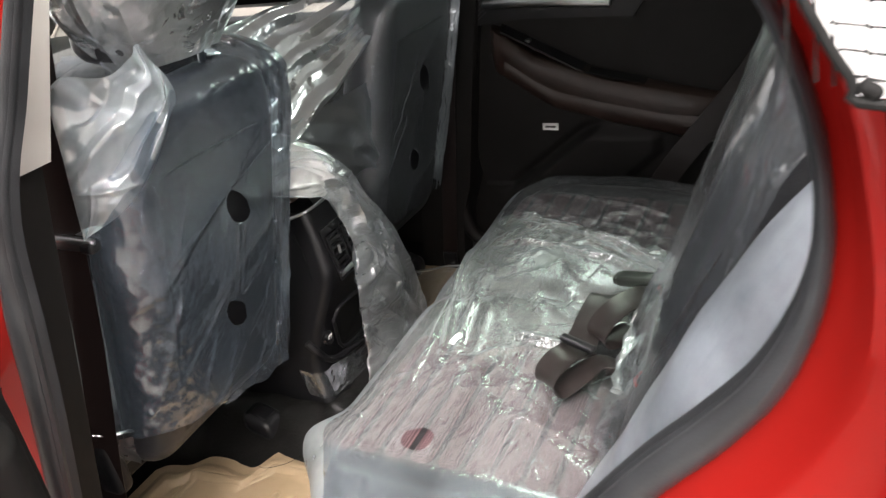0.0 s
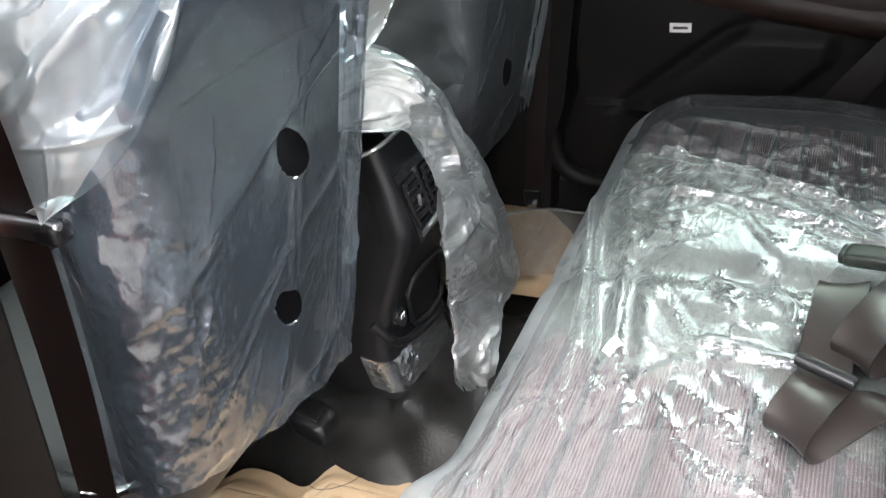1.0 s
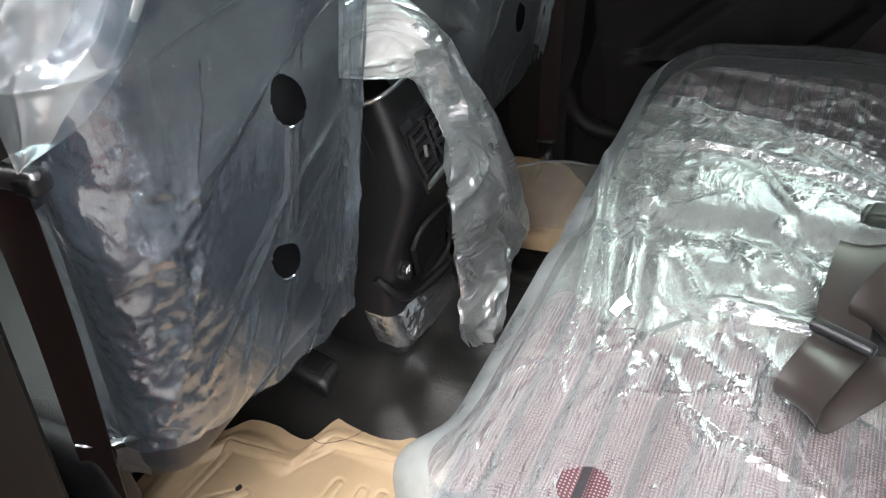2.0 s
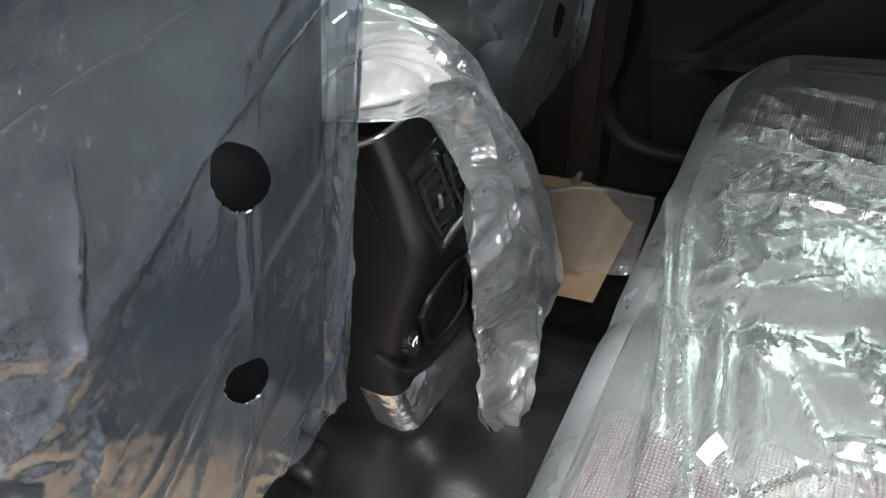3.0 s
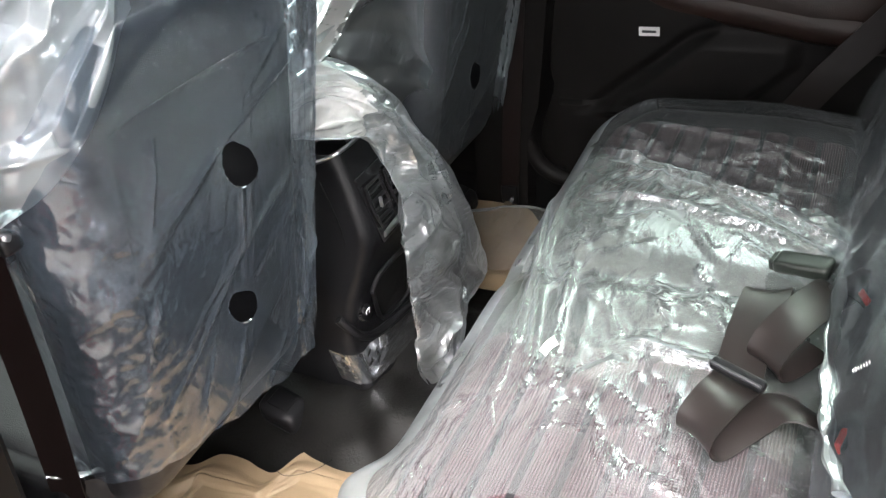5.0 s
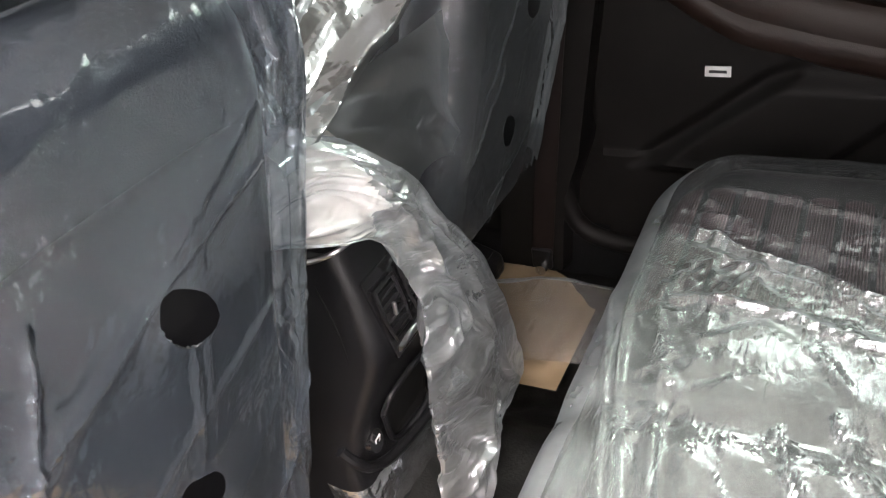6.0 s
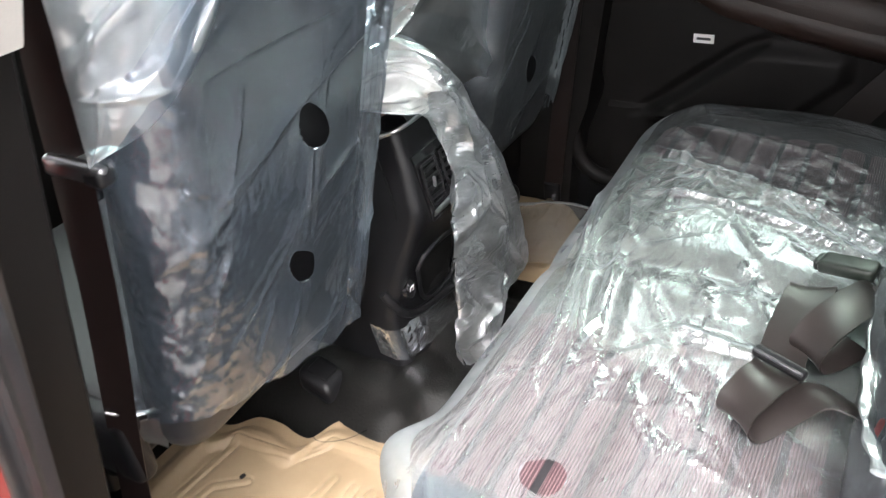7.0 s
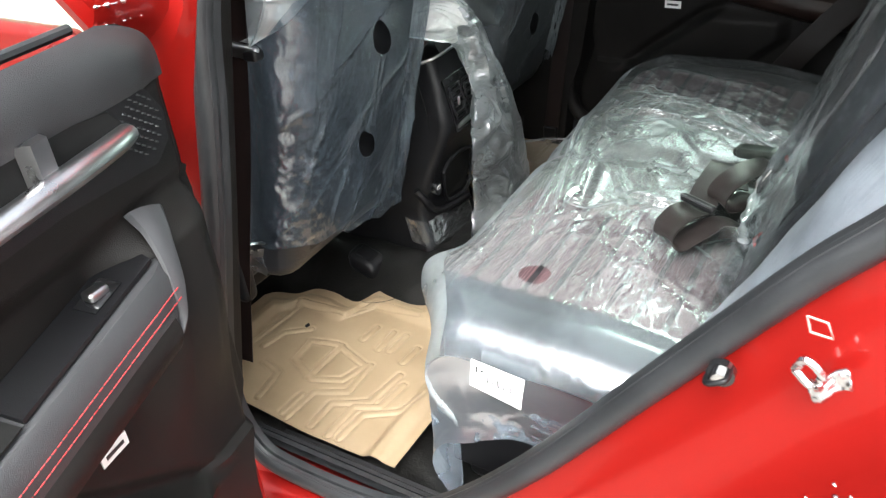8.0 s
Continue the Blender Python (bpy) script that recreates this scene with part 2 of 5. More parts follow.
def webbing(name, dark, light):
    """Woven belt strap: fine cross ribs."""
    m, n, l, p = material(name)
    co = n.new("ShaderNodeTexCoord")
    w = n.new("ShaderNodeTexWave")
    w.inputs["Scale"].default_value, w.inputs["Distortion"].default_value = 420, 0.6
    w.bands_direction = "DIAGONAL"
    l.new(co.outputs["Object"], w.inputs["Vector"])
    r = ramp(n, [(0.2, dark), (0.8, light)])
    l.new(w.outputs["Fac"], r.inputs["Fac"])
    l.new(r.outputs["Color"], p.inputs["Base Color"])
    b = n.new("ShaderNodeBump")
    b.inputs["Strength"].default_value, b.inputs["Distance"].default_value = 0.12, 0.0004
    l.new(w.outputs["Fac"], b.inputs["Height"])
    l.new(b.outputs["Normal"], p.inputs["Normal"])
    p.inputs["Roughness"].default_value = 0.36
    p.inputs["Specular IOR Level"].default_value = 0.4
    return m


RED = paint("red_paint", (0.27, 0.008, 0.006))
RUBBER = surface("black_rubber", (0.014, 0.015, 0.0165), (0.026, 0.0275, 0.03), 14, 0.42, 0.15, spec=0.45)
PLASTIC = surface("black_grained_plastic", (0.005, 0.005, 0.006), (0.01, 0.01, 0.011), 12, 0.36, 0.25, 900, spec=0.3)
SOFT = surface("dark_grey_soft_plastic", (0.022, 0.023, 0.025), (0.034, 0.035, 0.038), 9, 0.45, 0.3, 800)
TRIM = surface("charcoal_trim", (0.0072, 0.0065, 0.0062), (0.0115, 0.0105, 0.010), 8, 0.5, 0.3, 700, spec=0.15)
GLOSS = surface("piano_black", (0.008, 0.008, 0.009), (0.012, 0.012, 0.013), 10, 0.12, 0.0, coat=0.6, spread=0.05)
LEATHER = surface("black_leather", (0.014, 0.014, 0.016), (0.026, 0.026, 0.029), 16, 0.4, 0.4, 500)
BROWN = surface("brown_leather", (0.014, 0.008, 0.006), (0.024, 0.013, 0.01), 12, 0.42, 0.3, 500, spec=0.3)
LID = surface("brown_lid_leather", (0.045, 0.026, 0.018), (0.07, 0.042, 0.03), 12, 0.38, 0.3, 500)
CARPET = surface("black_vinyl_floor", (0.0045, 0.0043, 0.0042), (0.009, 0.0085, 0.008), 18, 0.42, 0.5, 200, spread=0.3, spec=0.3)
MAT = surface("tan_rubber", (0.235, 0.168, 0.1), (0.31, 0.228, 0.143), 10, 0.6, 0.2, 500)
HEADLINER = surface("light_grey_headliner", (0.52, 0.51, 0.5), (0.6, 0.59, 0.575), 6, 0.9, 0.4, 900)
LIGHT = surface("light_grey_trim", (0.42, 0.41, 0.385), (0.5, 0.49, 0.46), 9, 0.6, 0.15, 600)
METAL = surface("satin_metal", (0.42, 0.42, 0.43), (0.56, 0.56, 0.57), 20, 0.3, 0.05, metal=1.0)
STEEL = surface("zinc_steel", (0.6, 0.6, 0.62), (0.78, 0.78, 0.8), 30, 0.25, 0.1, metal=1.0)
PAPER = surface("white_paper", (0.74, 0.74, 0.73), (0.82, 0.82, 0.81), 30, 0.6, 0.05)
# Flat black for small dark parts; also stands for shade inside recesses.
DARK = surface("black_and_recess_shade", (0.007, 0.007, 0.007), (0.012, 0.012, 0.012), 30, 0.6, 0.0, spec=0.1)
TAPE = surface("pale_tape", (0.5, 0.2, 0.18), (0.6, 0.28, 0.25), 60, 0.4, 0.1)
STITCH = surface("red_thread", (0.3, 0.015, 0.02), (0.42, 0.025, 0.03), 200, 0.7, 0.2)
REDBTN = surface("red_plastic", (0.6, 0.03, 0.02), (0.7, 0.05, 0.03), 40, 0.35, 0.05)
GREEN = surface("grey_green_plastic", (0.012, 0.0155, 0.0125), (0.018, 0.023, 0.0185), 20, 0.4, 0.05)
STRAP = webbing("grey_brown_webbing", (0.0135, 0.0108, 0.0102), (0.0225, 0.0185, 0.0175))
DARKSTRAP = webbing("dark_brown_webbing", (0.007, 0.0045, 0.004), (0.015, 0.0095, 0.009))
PERF = perforated("perforated_leather", (0.042, 0.02, 0.024), (0.27, 0.18, 0.19), 0.0039)
GROUND = surface("wet_concrete", (0.13, 0.115, 0.095), (0.21, 0.19, 0.165), 1.2, 0.6, 0.4, 60, spread=0.3)
GLASS = window_glass("green_tinted_glass", (0.74, 0.93, 0.8))
CLEAR = window_glass("clear_glass", (0.9, 0.95, 0.93))
WATER = window_glass("water", (0.8, 0.75, 0.75), 0.45)
# White for sheets that are added where a window gleams.
GLARE = surface("white_glare", (0.75, 0.75, 0.75), (0.82, 0.82, 0.82), 30, 0.8, 0.1)
SATIN = surface("satin_grey_plastic", (0.028, 0.029, 0.032), (0.042, 0.043, 0.047), 9, 0.5, 0.1, 600)
SEATFILM = film("hanging_clear_film", 0.12, 0.07, 0.06, (0.88, 0.93, 0.98), 0.3, 0.004, 30, (1, 1, 0.6), (0.29, 0.375, 0.48), 0.3, 1.5, 0.85, 0.2, 2.0, 0.05, 40, 0.0)
FARSEATFILM = film("far_clear_film", 0.1, 0.02, 0.12, (0.9, 0.94, 0.97), 0.1, 0.004, 24, (1, 1, 0.6), (0.36, 0.40, 0.43), 0.3, 0.8, 0.8, 0.3, 2.0, 0.12, 55, 0.03)
PULLFILM = film("stretched_clear_film", 0.1, 0.12, 0.06, (0.9, 0.93, 0.93), 0.2, 0.004, 16, (1, 1, 1), (0.85, 0.84, 0.8), 0.6, 1.3, 0.5, 0.3, 2.6, 0.1, 40, 0.05)
BACKFILM = film("taut_clear_film", 0.04, 0.05, 0.06, (0.9, 0.94, 0.97), 0.2, 0.005, 14, (1, 1, 0.5), (0.45, 0.5, 0.56), 0.35, 1.3, 0.8, 0.25, 2.6, 0.14, 40, 0.01)
# One bench film in several tones: each zone's light is put into its haze.
CUSHFILM = film("crumpled_green_sheen_film", 0.17, 0.14, 0.06, (0.95, 0.97, 0.96), 0.1, 0.0045, 34, (1, 0.6, 1), (0.80, 0.91, 0.87), 0.3, 1.6, 0.15, 0.42, 2.1, 0.3, 150, 0.015)
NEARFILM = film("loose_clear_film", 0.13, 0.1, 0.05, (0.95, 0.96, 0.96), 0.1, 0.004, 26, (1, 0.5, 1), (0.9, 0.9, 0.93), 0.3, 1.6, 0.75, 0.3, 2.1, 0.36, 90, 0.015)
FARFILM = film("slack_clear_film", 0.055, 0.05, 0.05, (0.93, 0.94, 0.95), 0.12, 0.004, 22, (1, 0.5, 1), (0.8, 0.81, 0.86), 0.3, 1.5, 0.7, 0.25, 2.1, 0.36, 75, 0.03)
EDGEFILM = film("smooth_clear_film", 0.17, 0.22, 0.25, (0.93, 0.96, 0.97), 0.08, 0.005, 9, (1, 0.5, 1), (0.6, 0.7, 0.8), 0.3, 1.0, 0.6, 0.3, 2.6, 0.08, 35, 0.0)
SKIRTFILM = film("grazing_haze_film", 0.36, 0.06, 0.12, (0.92, 0.95, 0.96), 0.16, 0.005, 14, (1, 1, 0.6), (0.72, 0.79, 0.82), 0.5, 0.6, 0.5, 0.3, 2.6, 0.08, 50, 0.0)
BAGFILM = film("bunched_clear_film", 0.17, 0.3, 0.06, (0.96, 0.98, 0.98), 0.1, 0.005, 18, (1, 1, 1), (0.95, 0.98, 1.0), 0.6, 2.2, 0.3, 0.4, 2.1, 0.6, 60, 0.04)
SCRAPFILM = film("clear_flat_film", 0.15, 0.07, 0.08, (0.93, 0.91, 0.89), 0.1, 0.004, 18, (1, 1, 1), (0.8, 0.74, 0.68), 0.4, 1.2, 0.7, 0.3, 2.1, 0.12, 40, 0.02)
# Haze raised to a pale blue-white so the flap looks sky-lit.
FLAPFILM = film("billowing_sky_lit_film", 0.42, 0.15, 0.06, (0.9, 0.95, 0.97), 0.2, 0.005, 14, (1, 1, 1), (0.84, 0.94, 0.98), 0.55, 1.5, 0.6, 0.4, 2.6, 0.16, 40, 0.0)
# Whiter copy of the bag's film for its brightly lit top.
CROWNFILM = film("lit_crown_film", 0.6, 0.12, 0.1, (0.95, 0.97, 0.97), 0.15, 0.005, 16, (1, 1, 1), (0.98, 0.97, 0.95), 0.5, 1.5, 0.6, 0.4, 2.6, 0.34, 45, 0.0)
BOLSTERFILM = film("milky_taut_film", 0.52, 0.14, 0.22, (0.92, 0.95, 0.96), 0.12, 0.005, 12, (1, 1, 1), (0.56, 0.63, 0.72), 0.4, 0.9, 0.0, 0.4, 2.6, 0.04, 30, 0.0)
# Cooler copy of the bench film, with the shade of its side.
SIDEFILM = film("side_shade_film", 0.34, 0.06, 0.2, (0.9, 0.94, 0.97), 0.15, 0.005, 14, (1, 1, 0.6), (0.4, 0.47, 0.56), 0.4, 0.7, 0.7, 0.4, 2.6, 0.05, 40, 0.0)


# ------------------------------------------------------------------ mesh helpers
def mesh_of(bm, material_=None, smooth=35):
    bmesh.ops.recalc_face_normals(bm, faces=bm.faces)
    me = bpy.data.meshes.new("mesh")
    bm.to_mesh(me)
    bm.free()
    if material_:
        me.materials.append(material_)
    if smooth:
        me.polygons.foreach_set("use_smooth", [True] * len(me.polygons))
        me.set_sharp_from_angle(angle=radians(smooth))
    return me


def part(name, bm, material_, parent, label="", smooth=35, category="", kind=""):
    ob = new(name, mesh_of(bm, material_, smooth))
    ob.parent = parent
    return tagged(ob, label, category, "", kind)


def thing(name, label, category, group="", kind="", at=(0, 0, 0)):
    ob = new(name)
    ob.empty_display_size = 0.05
    ob.location = at
    return tagged(ob, label, category, group, kind)


def solo(name, bm, material_, label, category, group="", kind="", smooth=35):
    return tagged(new(name, mesh_of(bm, material_, smooth)), label, category, group, kind)


def sheet(fn, nu, nv, bm=None, keep=None, close_u=False):
    """A surface from fn(u, v), u and v from 0 to 1; keep(u, v) says which cells stay."""
    bm = bm or bmesh.new()
    rows = [[bm.verts.new(fn(i / nu, j / nv)) for i in range(nu if close_u else nu + 1)] for j in range(nv + 1)]
    for j in range(nv):
        for i in range(nu):
            if keep and not keep((i + 0.5) / nu, (j + 0.5) / nv):
                continue
            k = (i + 1) % nu if close_u else i + 1
            bm.faces.new((rows[j][i], rows[j][k], rows[j + 1][k], rows[j + 1][i]))
    if keep:
        bmesh.ops.delete(bm, geom=[v for v in bm.verts if not v.link_faces], context="VERTS")
    return bm


def loft(rings, close=True, caps=True, bm=None):
    bm = bm or bmesh.new()
    vs = [[bm.verts.new(p) for p in r] for r in rings]
    n = len(rings[0])
    for a, b in zip(vs, vs[1:]):
        for i in range(n if close else n - 1):
            bm.faces.new((a[i], a[(i + 1) % n], b[(i + 1) % n], b[i]))
    if caps and close:
        bm.faces.new(vs[0][::-1])
        bm.faces.new(vs[-1])
    return bm


def catmull(pts, n):
    """A smooth line through pts, n steps a piece."""
    p = [Vector(q) for q in pts]
    p = [p[0] * 2 - p[1]] + p + [p[-1] * 2 - p[-2]]
    out = []
    for a, b, c, d in zip(p, p[1:], p[2:], p[3:]):
        for i in range(n):
            t = i / n
            out.append(0.5 * (2 * b + (c - a) * t + (2 * a - 5 * b + 4 * c - d) * t * t + (3 * b - a - 3 * c + d) * t ** 3))
    out.append(p[-2])
    return out


def tube(pts, r, sides=10, bm=None, flat=1.0):
    pts = [Vector(p) for p in pts]
    rings = []
    up = Vector((0.13, 0.21, 1)).normalized()
    for i, p in enumerate(pts):
        d = (pts[min(i + 1, len(pts) - 1)] - pts[max(i - 1, 0)]).normalized()
        a = d.cross(up).normalized()
        b = a.cross(d)
        rad = r(i / (len(pts) - 1)) if callable(r) else r
        rings.append([p + a * rad * math.cos(k * 2 * math.pi / sides) + b * rad * flat * math.sin(k * 2 * math.pi / sides) for k in range(sides)])
    return loft(rings, True, True, bm)


def strap(pts, across, width=0.047, thick=0.0014, n=10, curl=0.0):
    """A flat ribbon along pts; across: the direction of its width at each of them."""
    line = catmull(pts, n)
    dirs = catmull(across, n)
    rings = []
    for i, (p, a) in enumerate(zip(line, dirs)):
        d = (line[min(i + 1, len(line) - 1)] - line[max(i - 1, 0)]).normalized()
        a = (a - d * a.dot(d)).normalized()
        nrm = d.cross(a)
        top = [p + a * width * (k / 6 - 0.5) + nrm * (thick / 2 + curl * (4 * (k / 6 - 0.5) ** 2)) for k in range(7)]
        bot = [q - nrm * thick for q in top]
        rings.append(top + bot[::-1])
    return loft(rings)


def soft_box(half, r, n=8, deform=None, bm=None, at=Matrix()):
    """A box with rounded edges of radius r; deform moves its points."""
    bm = bm or bmesh.new()
    half = Vector(half)
    cache = {}

    def vert(p):
        key = tuple(round(c, 5) for c in p)
        if key not in cache:
            big = Vector([p[i] * half[i] for i in range(3)])
            core = Vector([max(-(half[i] - r), min(half[i] - r, big[i])) for i in range(3)])
            off = big - core
            q = core + (off.normalized() * r if off.length > 1e-9 else off)
            q = deform(q) if deform else q
            cache[key] = bm.verts.new(at @ q)
        return cache[key]

    def steps(axis):
        k = 1 - r / half[axis]
        edge = [k + (1 - k) * math.sin(i / 4 * math.pi / 2) for i in range(1, 5)] if k < 1 else []
        mid = [k * (2 * i / n - 1) for i in range(n + 1)]
        return [-e for e in edge[::-1]] + mid + edge

    for axis in range(3):
        a, b = (axis + 1) % 3, (axis + 2) % 3
        sa, sb = steps(a), steps(b)
        for side in (-1, 1):
            for i in range(len(sa) - 1):
                for j in range(len(sb) - 1):
                    quad = []
                    for u, v in ((sa[i], sb[j]), (sa[i + 1], sb[j]), (sa[i + 1], sb[j + 1]), (sa[i], sb[j + 1])):
                        p = [0, 0, 0]
                        p[axis], p[a], p[b] = side, u, v
                        quad.append(vert(p))
                    quad = quad if side > 0 else quad[::-1]
                    if len(set(quad)) == 4:
                        try:
                            bm.faces.new(quad)
                        except ValueError:
                            pass
    return bm


def block(a, b, bevel=0.004, bm=None):
    """A box from corner a to corner b with small rounded edges."""
    a, b = Vector(a), Vector(b)
    half = (b - a) / 2
    half = Vector([abs(h) for h in half])
    return soft_box(half, min(bevel, min(half) * 0.95), 2, None, bm, Matrix.Translation((a + b) / 2))


def prism(outline, lift, bm=None):
    """A slab from a closed outline of points and the vector across its thickness."""
    bm = bm or bmesh.new()
    lift = Vector(lift)
    low = [bm.verts.new(Vector(p)) for p in outline]
    high = [bm.verts.new(Vector(p) + lift) for p in outline]
    bm.faces.new(low[::-1])
    bm.faces.new(high)
    for i in range(len(low)):
        j = (i + 1) % len(low)
        bm.faces.new((low[i], low[j], high[j], high[i]))
    return bm


def wob(x, y, z=0.0, octaves=4):
    return noise.fractal(Vector((x, y, z)), 1.0, 2.0, octaves)


def ridge(x, y, z=0.0):
    """Creases: sharp ridges between smooth facets, 0 to 1."""
    d = noise.voronoi(Vector((x, y, z)))[0]
    return min(1.0, (d[1] - d[0]) * 1.6)


def pleated(t):
    """A zigzag with softened ridges, -1 to 1."""
    return math.asin(0.985 * math.sin(t)) / 1.4


def smoothstep(a, b, x):
    t = max(0.0, min(1.0, (x - a) / (b - a)))
    return t * t * (3 - 2 * t)


# ------------------------------------------------------------------ surroundings
MID = 0.96      # the car's middle line
bm = bmesh.new()
bmesh.ops.create_grid(bm, x_segments=24, y_segments=24, size=300)
solo("ground", bm, GROUND, "wet grey-brown concrete yard under the car", "ground", kind="structure")

# ------------------------------------------------------------------ car body
body = thing("car_body", "red painted car body with rain drops, rear door opening", "car", kind="structure")
RING = [(-0.405, 1.50), (-0.435, 1.38), (-0.464, 1.248), (-0.536, 0.98), (-0.61, 0.716), (-0.626, 0.62), (-0.622, 0.545), (-0.59, 0.485), (-0.53, 0.466),
        (-0.389, 0.468), (-0.28, 0.495), (-0.181, 0.58), (-0.064, 0.717), (0.053, 0.88), (0.142, 1.003), (0.203, 1.085), (0.25, 1.14),
        (0.288, 1.195), (0.311, 1.262), (0.312, 1.322), (0.295, 1.384), (0.262, 1.446), (0.20, 1.505)]


def lean(z):
    """How far the body side leans inwards at a height."""
    return 0.18 + 0.33 * max(0.0, z - 1.25)


ring = catmull([(x, lean(z), z) for x, z in RING], 8)


def ring_out(i):
    a, b = ring[max(i - 1, 0)], ring[min(i + 1, len(ring) - 1)]
    d = b - a
    return Vector((-d.z, 0, d.x)).normalized() * -1


def swept(profile, first=0, last=None, tight=False):
    """A surface along the door opening; profile: steps outwards and to the outside."""
    last = last or len(ring) - 1
    rings = []
    for i in range(first, last + 1):
        p, o = ring[i], ring_out(i)
        k = 1 - (0.66 * smoothstep(1.1, 1.34, p.z) if p.x > 0 else 0.72 * smoothstep(1.12, 1.26, p.z))
        row = []
        for out, side in profile:
            q = p + o * out * k + Vector((0, side, 0))
            q.z = max(q.z, 0.22)
            row.append(q)
        rings.append(row)
    return loft(rings, False, False)


JAMB = [(0.006, 0.0), (0.02, -0.008), (0.042, -0.012), (0.06, -0.022), (0.075, -0.03), (0.10, -0.032), (0.125, -0.036),
        (0.145, -0.05), (0.158, -0.072), (0.166, -0.1), (0.175, -0.114), (0.19, -0.124), (0.2, -0.121), (0.215, -0.125), (0.235, -0.122), (0.246, -0.117), (0.255, -0.124), (0.29, -0.139), (0.30, -0.139), (0.35, -0.143), (0.42, -0.142), (0.5, -0.135)]
part("door_jamb", swept(JAMB, 40), RED, body, "glossy red door jamb with drops of rain")
part("door_seal", swept([(0.006 + 0.017 * math.cos(a), -0.012 + 0.017 * math.sin(a)) for a in [k * math.pi / 6 for k in range(13)]]), RUBBER, body, "black rubber door seal")
part("seal_lip", swept([(-0.006 + 0.006 * math.cos(a), -0.014 + 0.007 * math.sin(a)) for a in [k * math.pi / 4 for k in range(9)]]), RUBBER, body)
part("flange_trim", swept([(-0.008, -0.012), (-0.011, -0.004), (-0.011, 0.004)]), RUBBER, body, "dark grey inner flange trim")
part("front_jamb", swept([q for q in JAMB if q[0] < 0.2], 0, 40), RED, body)
# lower sill plate inside the opening
part("sill_plate", sheet(lambda u, v: Vector((-0.66 + 0.75 * u, 0.2 + 0.09 * v, 0.462 - 0.075 * smoothstep(0.25, 0.95, v) + 0.003 * math.sin(v * 40))), 30, 14), PLASTIC, body, "black plastic sill plate")
# striker and its washer
striker = part("striker", tube(catmull([(0.130, 0.15, 0.952), (0.132, 0.13, 0.956), (0.142, 0.126, 0.962), (0.150, 0.13, 0.966), (0.150, 0.15, 0.966)], 6), 0.003), PLASTIC, body, "dark steel door striker")
part("washer", tube([(0.142, 0.152, 0.958), (0.142, 0.143, 0.958)], 0.014, 20), GLOSS, striker, "black washer")
part("bolt", tube([(0.142, 0.148, 0.958), (0.142, 0.136, 0.958)], 0.0075, 6), STEEL, striker, "zinc bolt head")
# loose bright metal clip and pale marks of tape
clip = part("latch_clip", soft_box((0.018, 0.004, 0.011), 0.0038, 8, lambda q: q + Vector((0, 0.004 * math.sin(q.x * 160) + 0.006 * wob(q.x * 90, q.z * 90, 3.0, 2), 0.005 * math.sin(q.x * 110))), None, pose(0.236, 0.124, 0.998, 0, -18, 0)), STEEL, body, "bright folded metal clip")
part("loop", tube(catmull([(0.206, 0.122, 1.008), (0.214, 0.118, 1.024), (0.228, 0.118, 1.012), (0.222, 0.12, 0.996), (0.206, 0.122, 1.008)], 5), 0.004, 6), STEEL, clip)
part("tape_mark", tube([(0.207, 0.128, 1.062), (0.224, 0.125, 1.062), (0.23, 0.124, 1.048), (0.212, 0.126, 1.048), (0.207, 0.128, 1.062)], 0.0013, 5), TAPE, body, "pale outline mark on the paint")

# rain drops standing on the paint
drops = bmesh.new()
rng = random.Random(4)


def on_jamb(i, out):
    p, o = ring[i], ring_out(i)
    k = 1 - (0.66 * smoothstep(1.1, 1.34, p.z) if p.x > 0 else 0.72 * smoothstep(1.12, 1.26, p.z))
    for (a, ya), (c, yc) in zip(JAMB, JAMB[1:]):
        if a <= out <= c:
            side = ya + (yc - ya) * (out - a) / (c - a)
            return p + o * out * k + Vector((0, side, 0))
    return None


for _ in range(3600):
    rear = rng.random() < 0.9
    i = rng.randrange(88, 150) if rear else rng.randrange(2, 40)
    at = on_jamb(i, rng.uniform(0.155, 0.42 if rear else 0.19))
    if at is None or at.z < 0.24:
        continue
    r = 0.0014 + 0.0034 * rng.random() ** 2.5
    tall = 0.45 + 0.5 * rng.random()
    rows = [[drops.verts.new(at + Vector((r * c * math.cos(g), -h * r * 0.95, r * c * tall * math.sin(g)))) for g in [q * math.pi / 3 for q in range(6)]] for c, h in ((1.0, -0.3), (0.85, 0.55), (0.4, 0.95))]
    tip = drops.verts.new(at + Vector((0, -r * 1.0, 0)))
    for lo, hi in zip(rows, rows[1:]):
        for q in range(6):
            drops.faces.new((lo[q], lo[(q + 1) % 6], hi[(q + 1) % 6], hi[q]))
    for q in range(6):
        drops.faces.new((rows[-1][q], rows[-1][(q + 1) % 6], tip))
part("rain_drops", drops, WATER, body, "clear rain drops on the red paint", 80, kind="stuff")

# B pillar inside: lower dark cover, upper light cover
def pillar(low, high, yl, yh, zl, zh, wide, deep):
    return loft([[(x + dx, y + dy, z) for dx, dy in ((0, 0.004), (0.006, 0), (0.006, deep), (-0.01, deep + 0.012), (-wide, deep + 0.012), (-wide, 0))]
                 for x, y, z in [(low + (high - low) * t, yl + (yh - yl) * t, zl + (zh - zl) * t) for t in [k / 8 for k in range(9)]]])


part("pillar_cover", pillar(-0.735, -0.545, 0.2, 0.24, 0.4, 1.275, 0.12, 0.05), TRIM, body, "dark lower pillar cover")
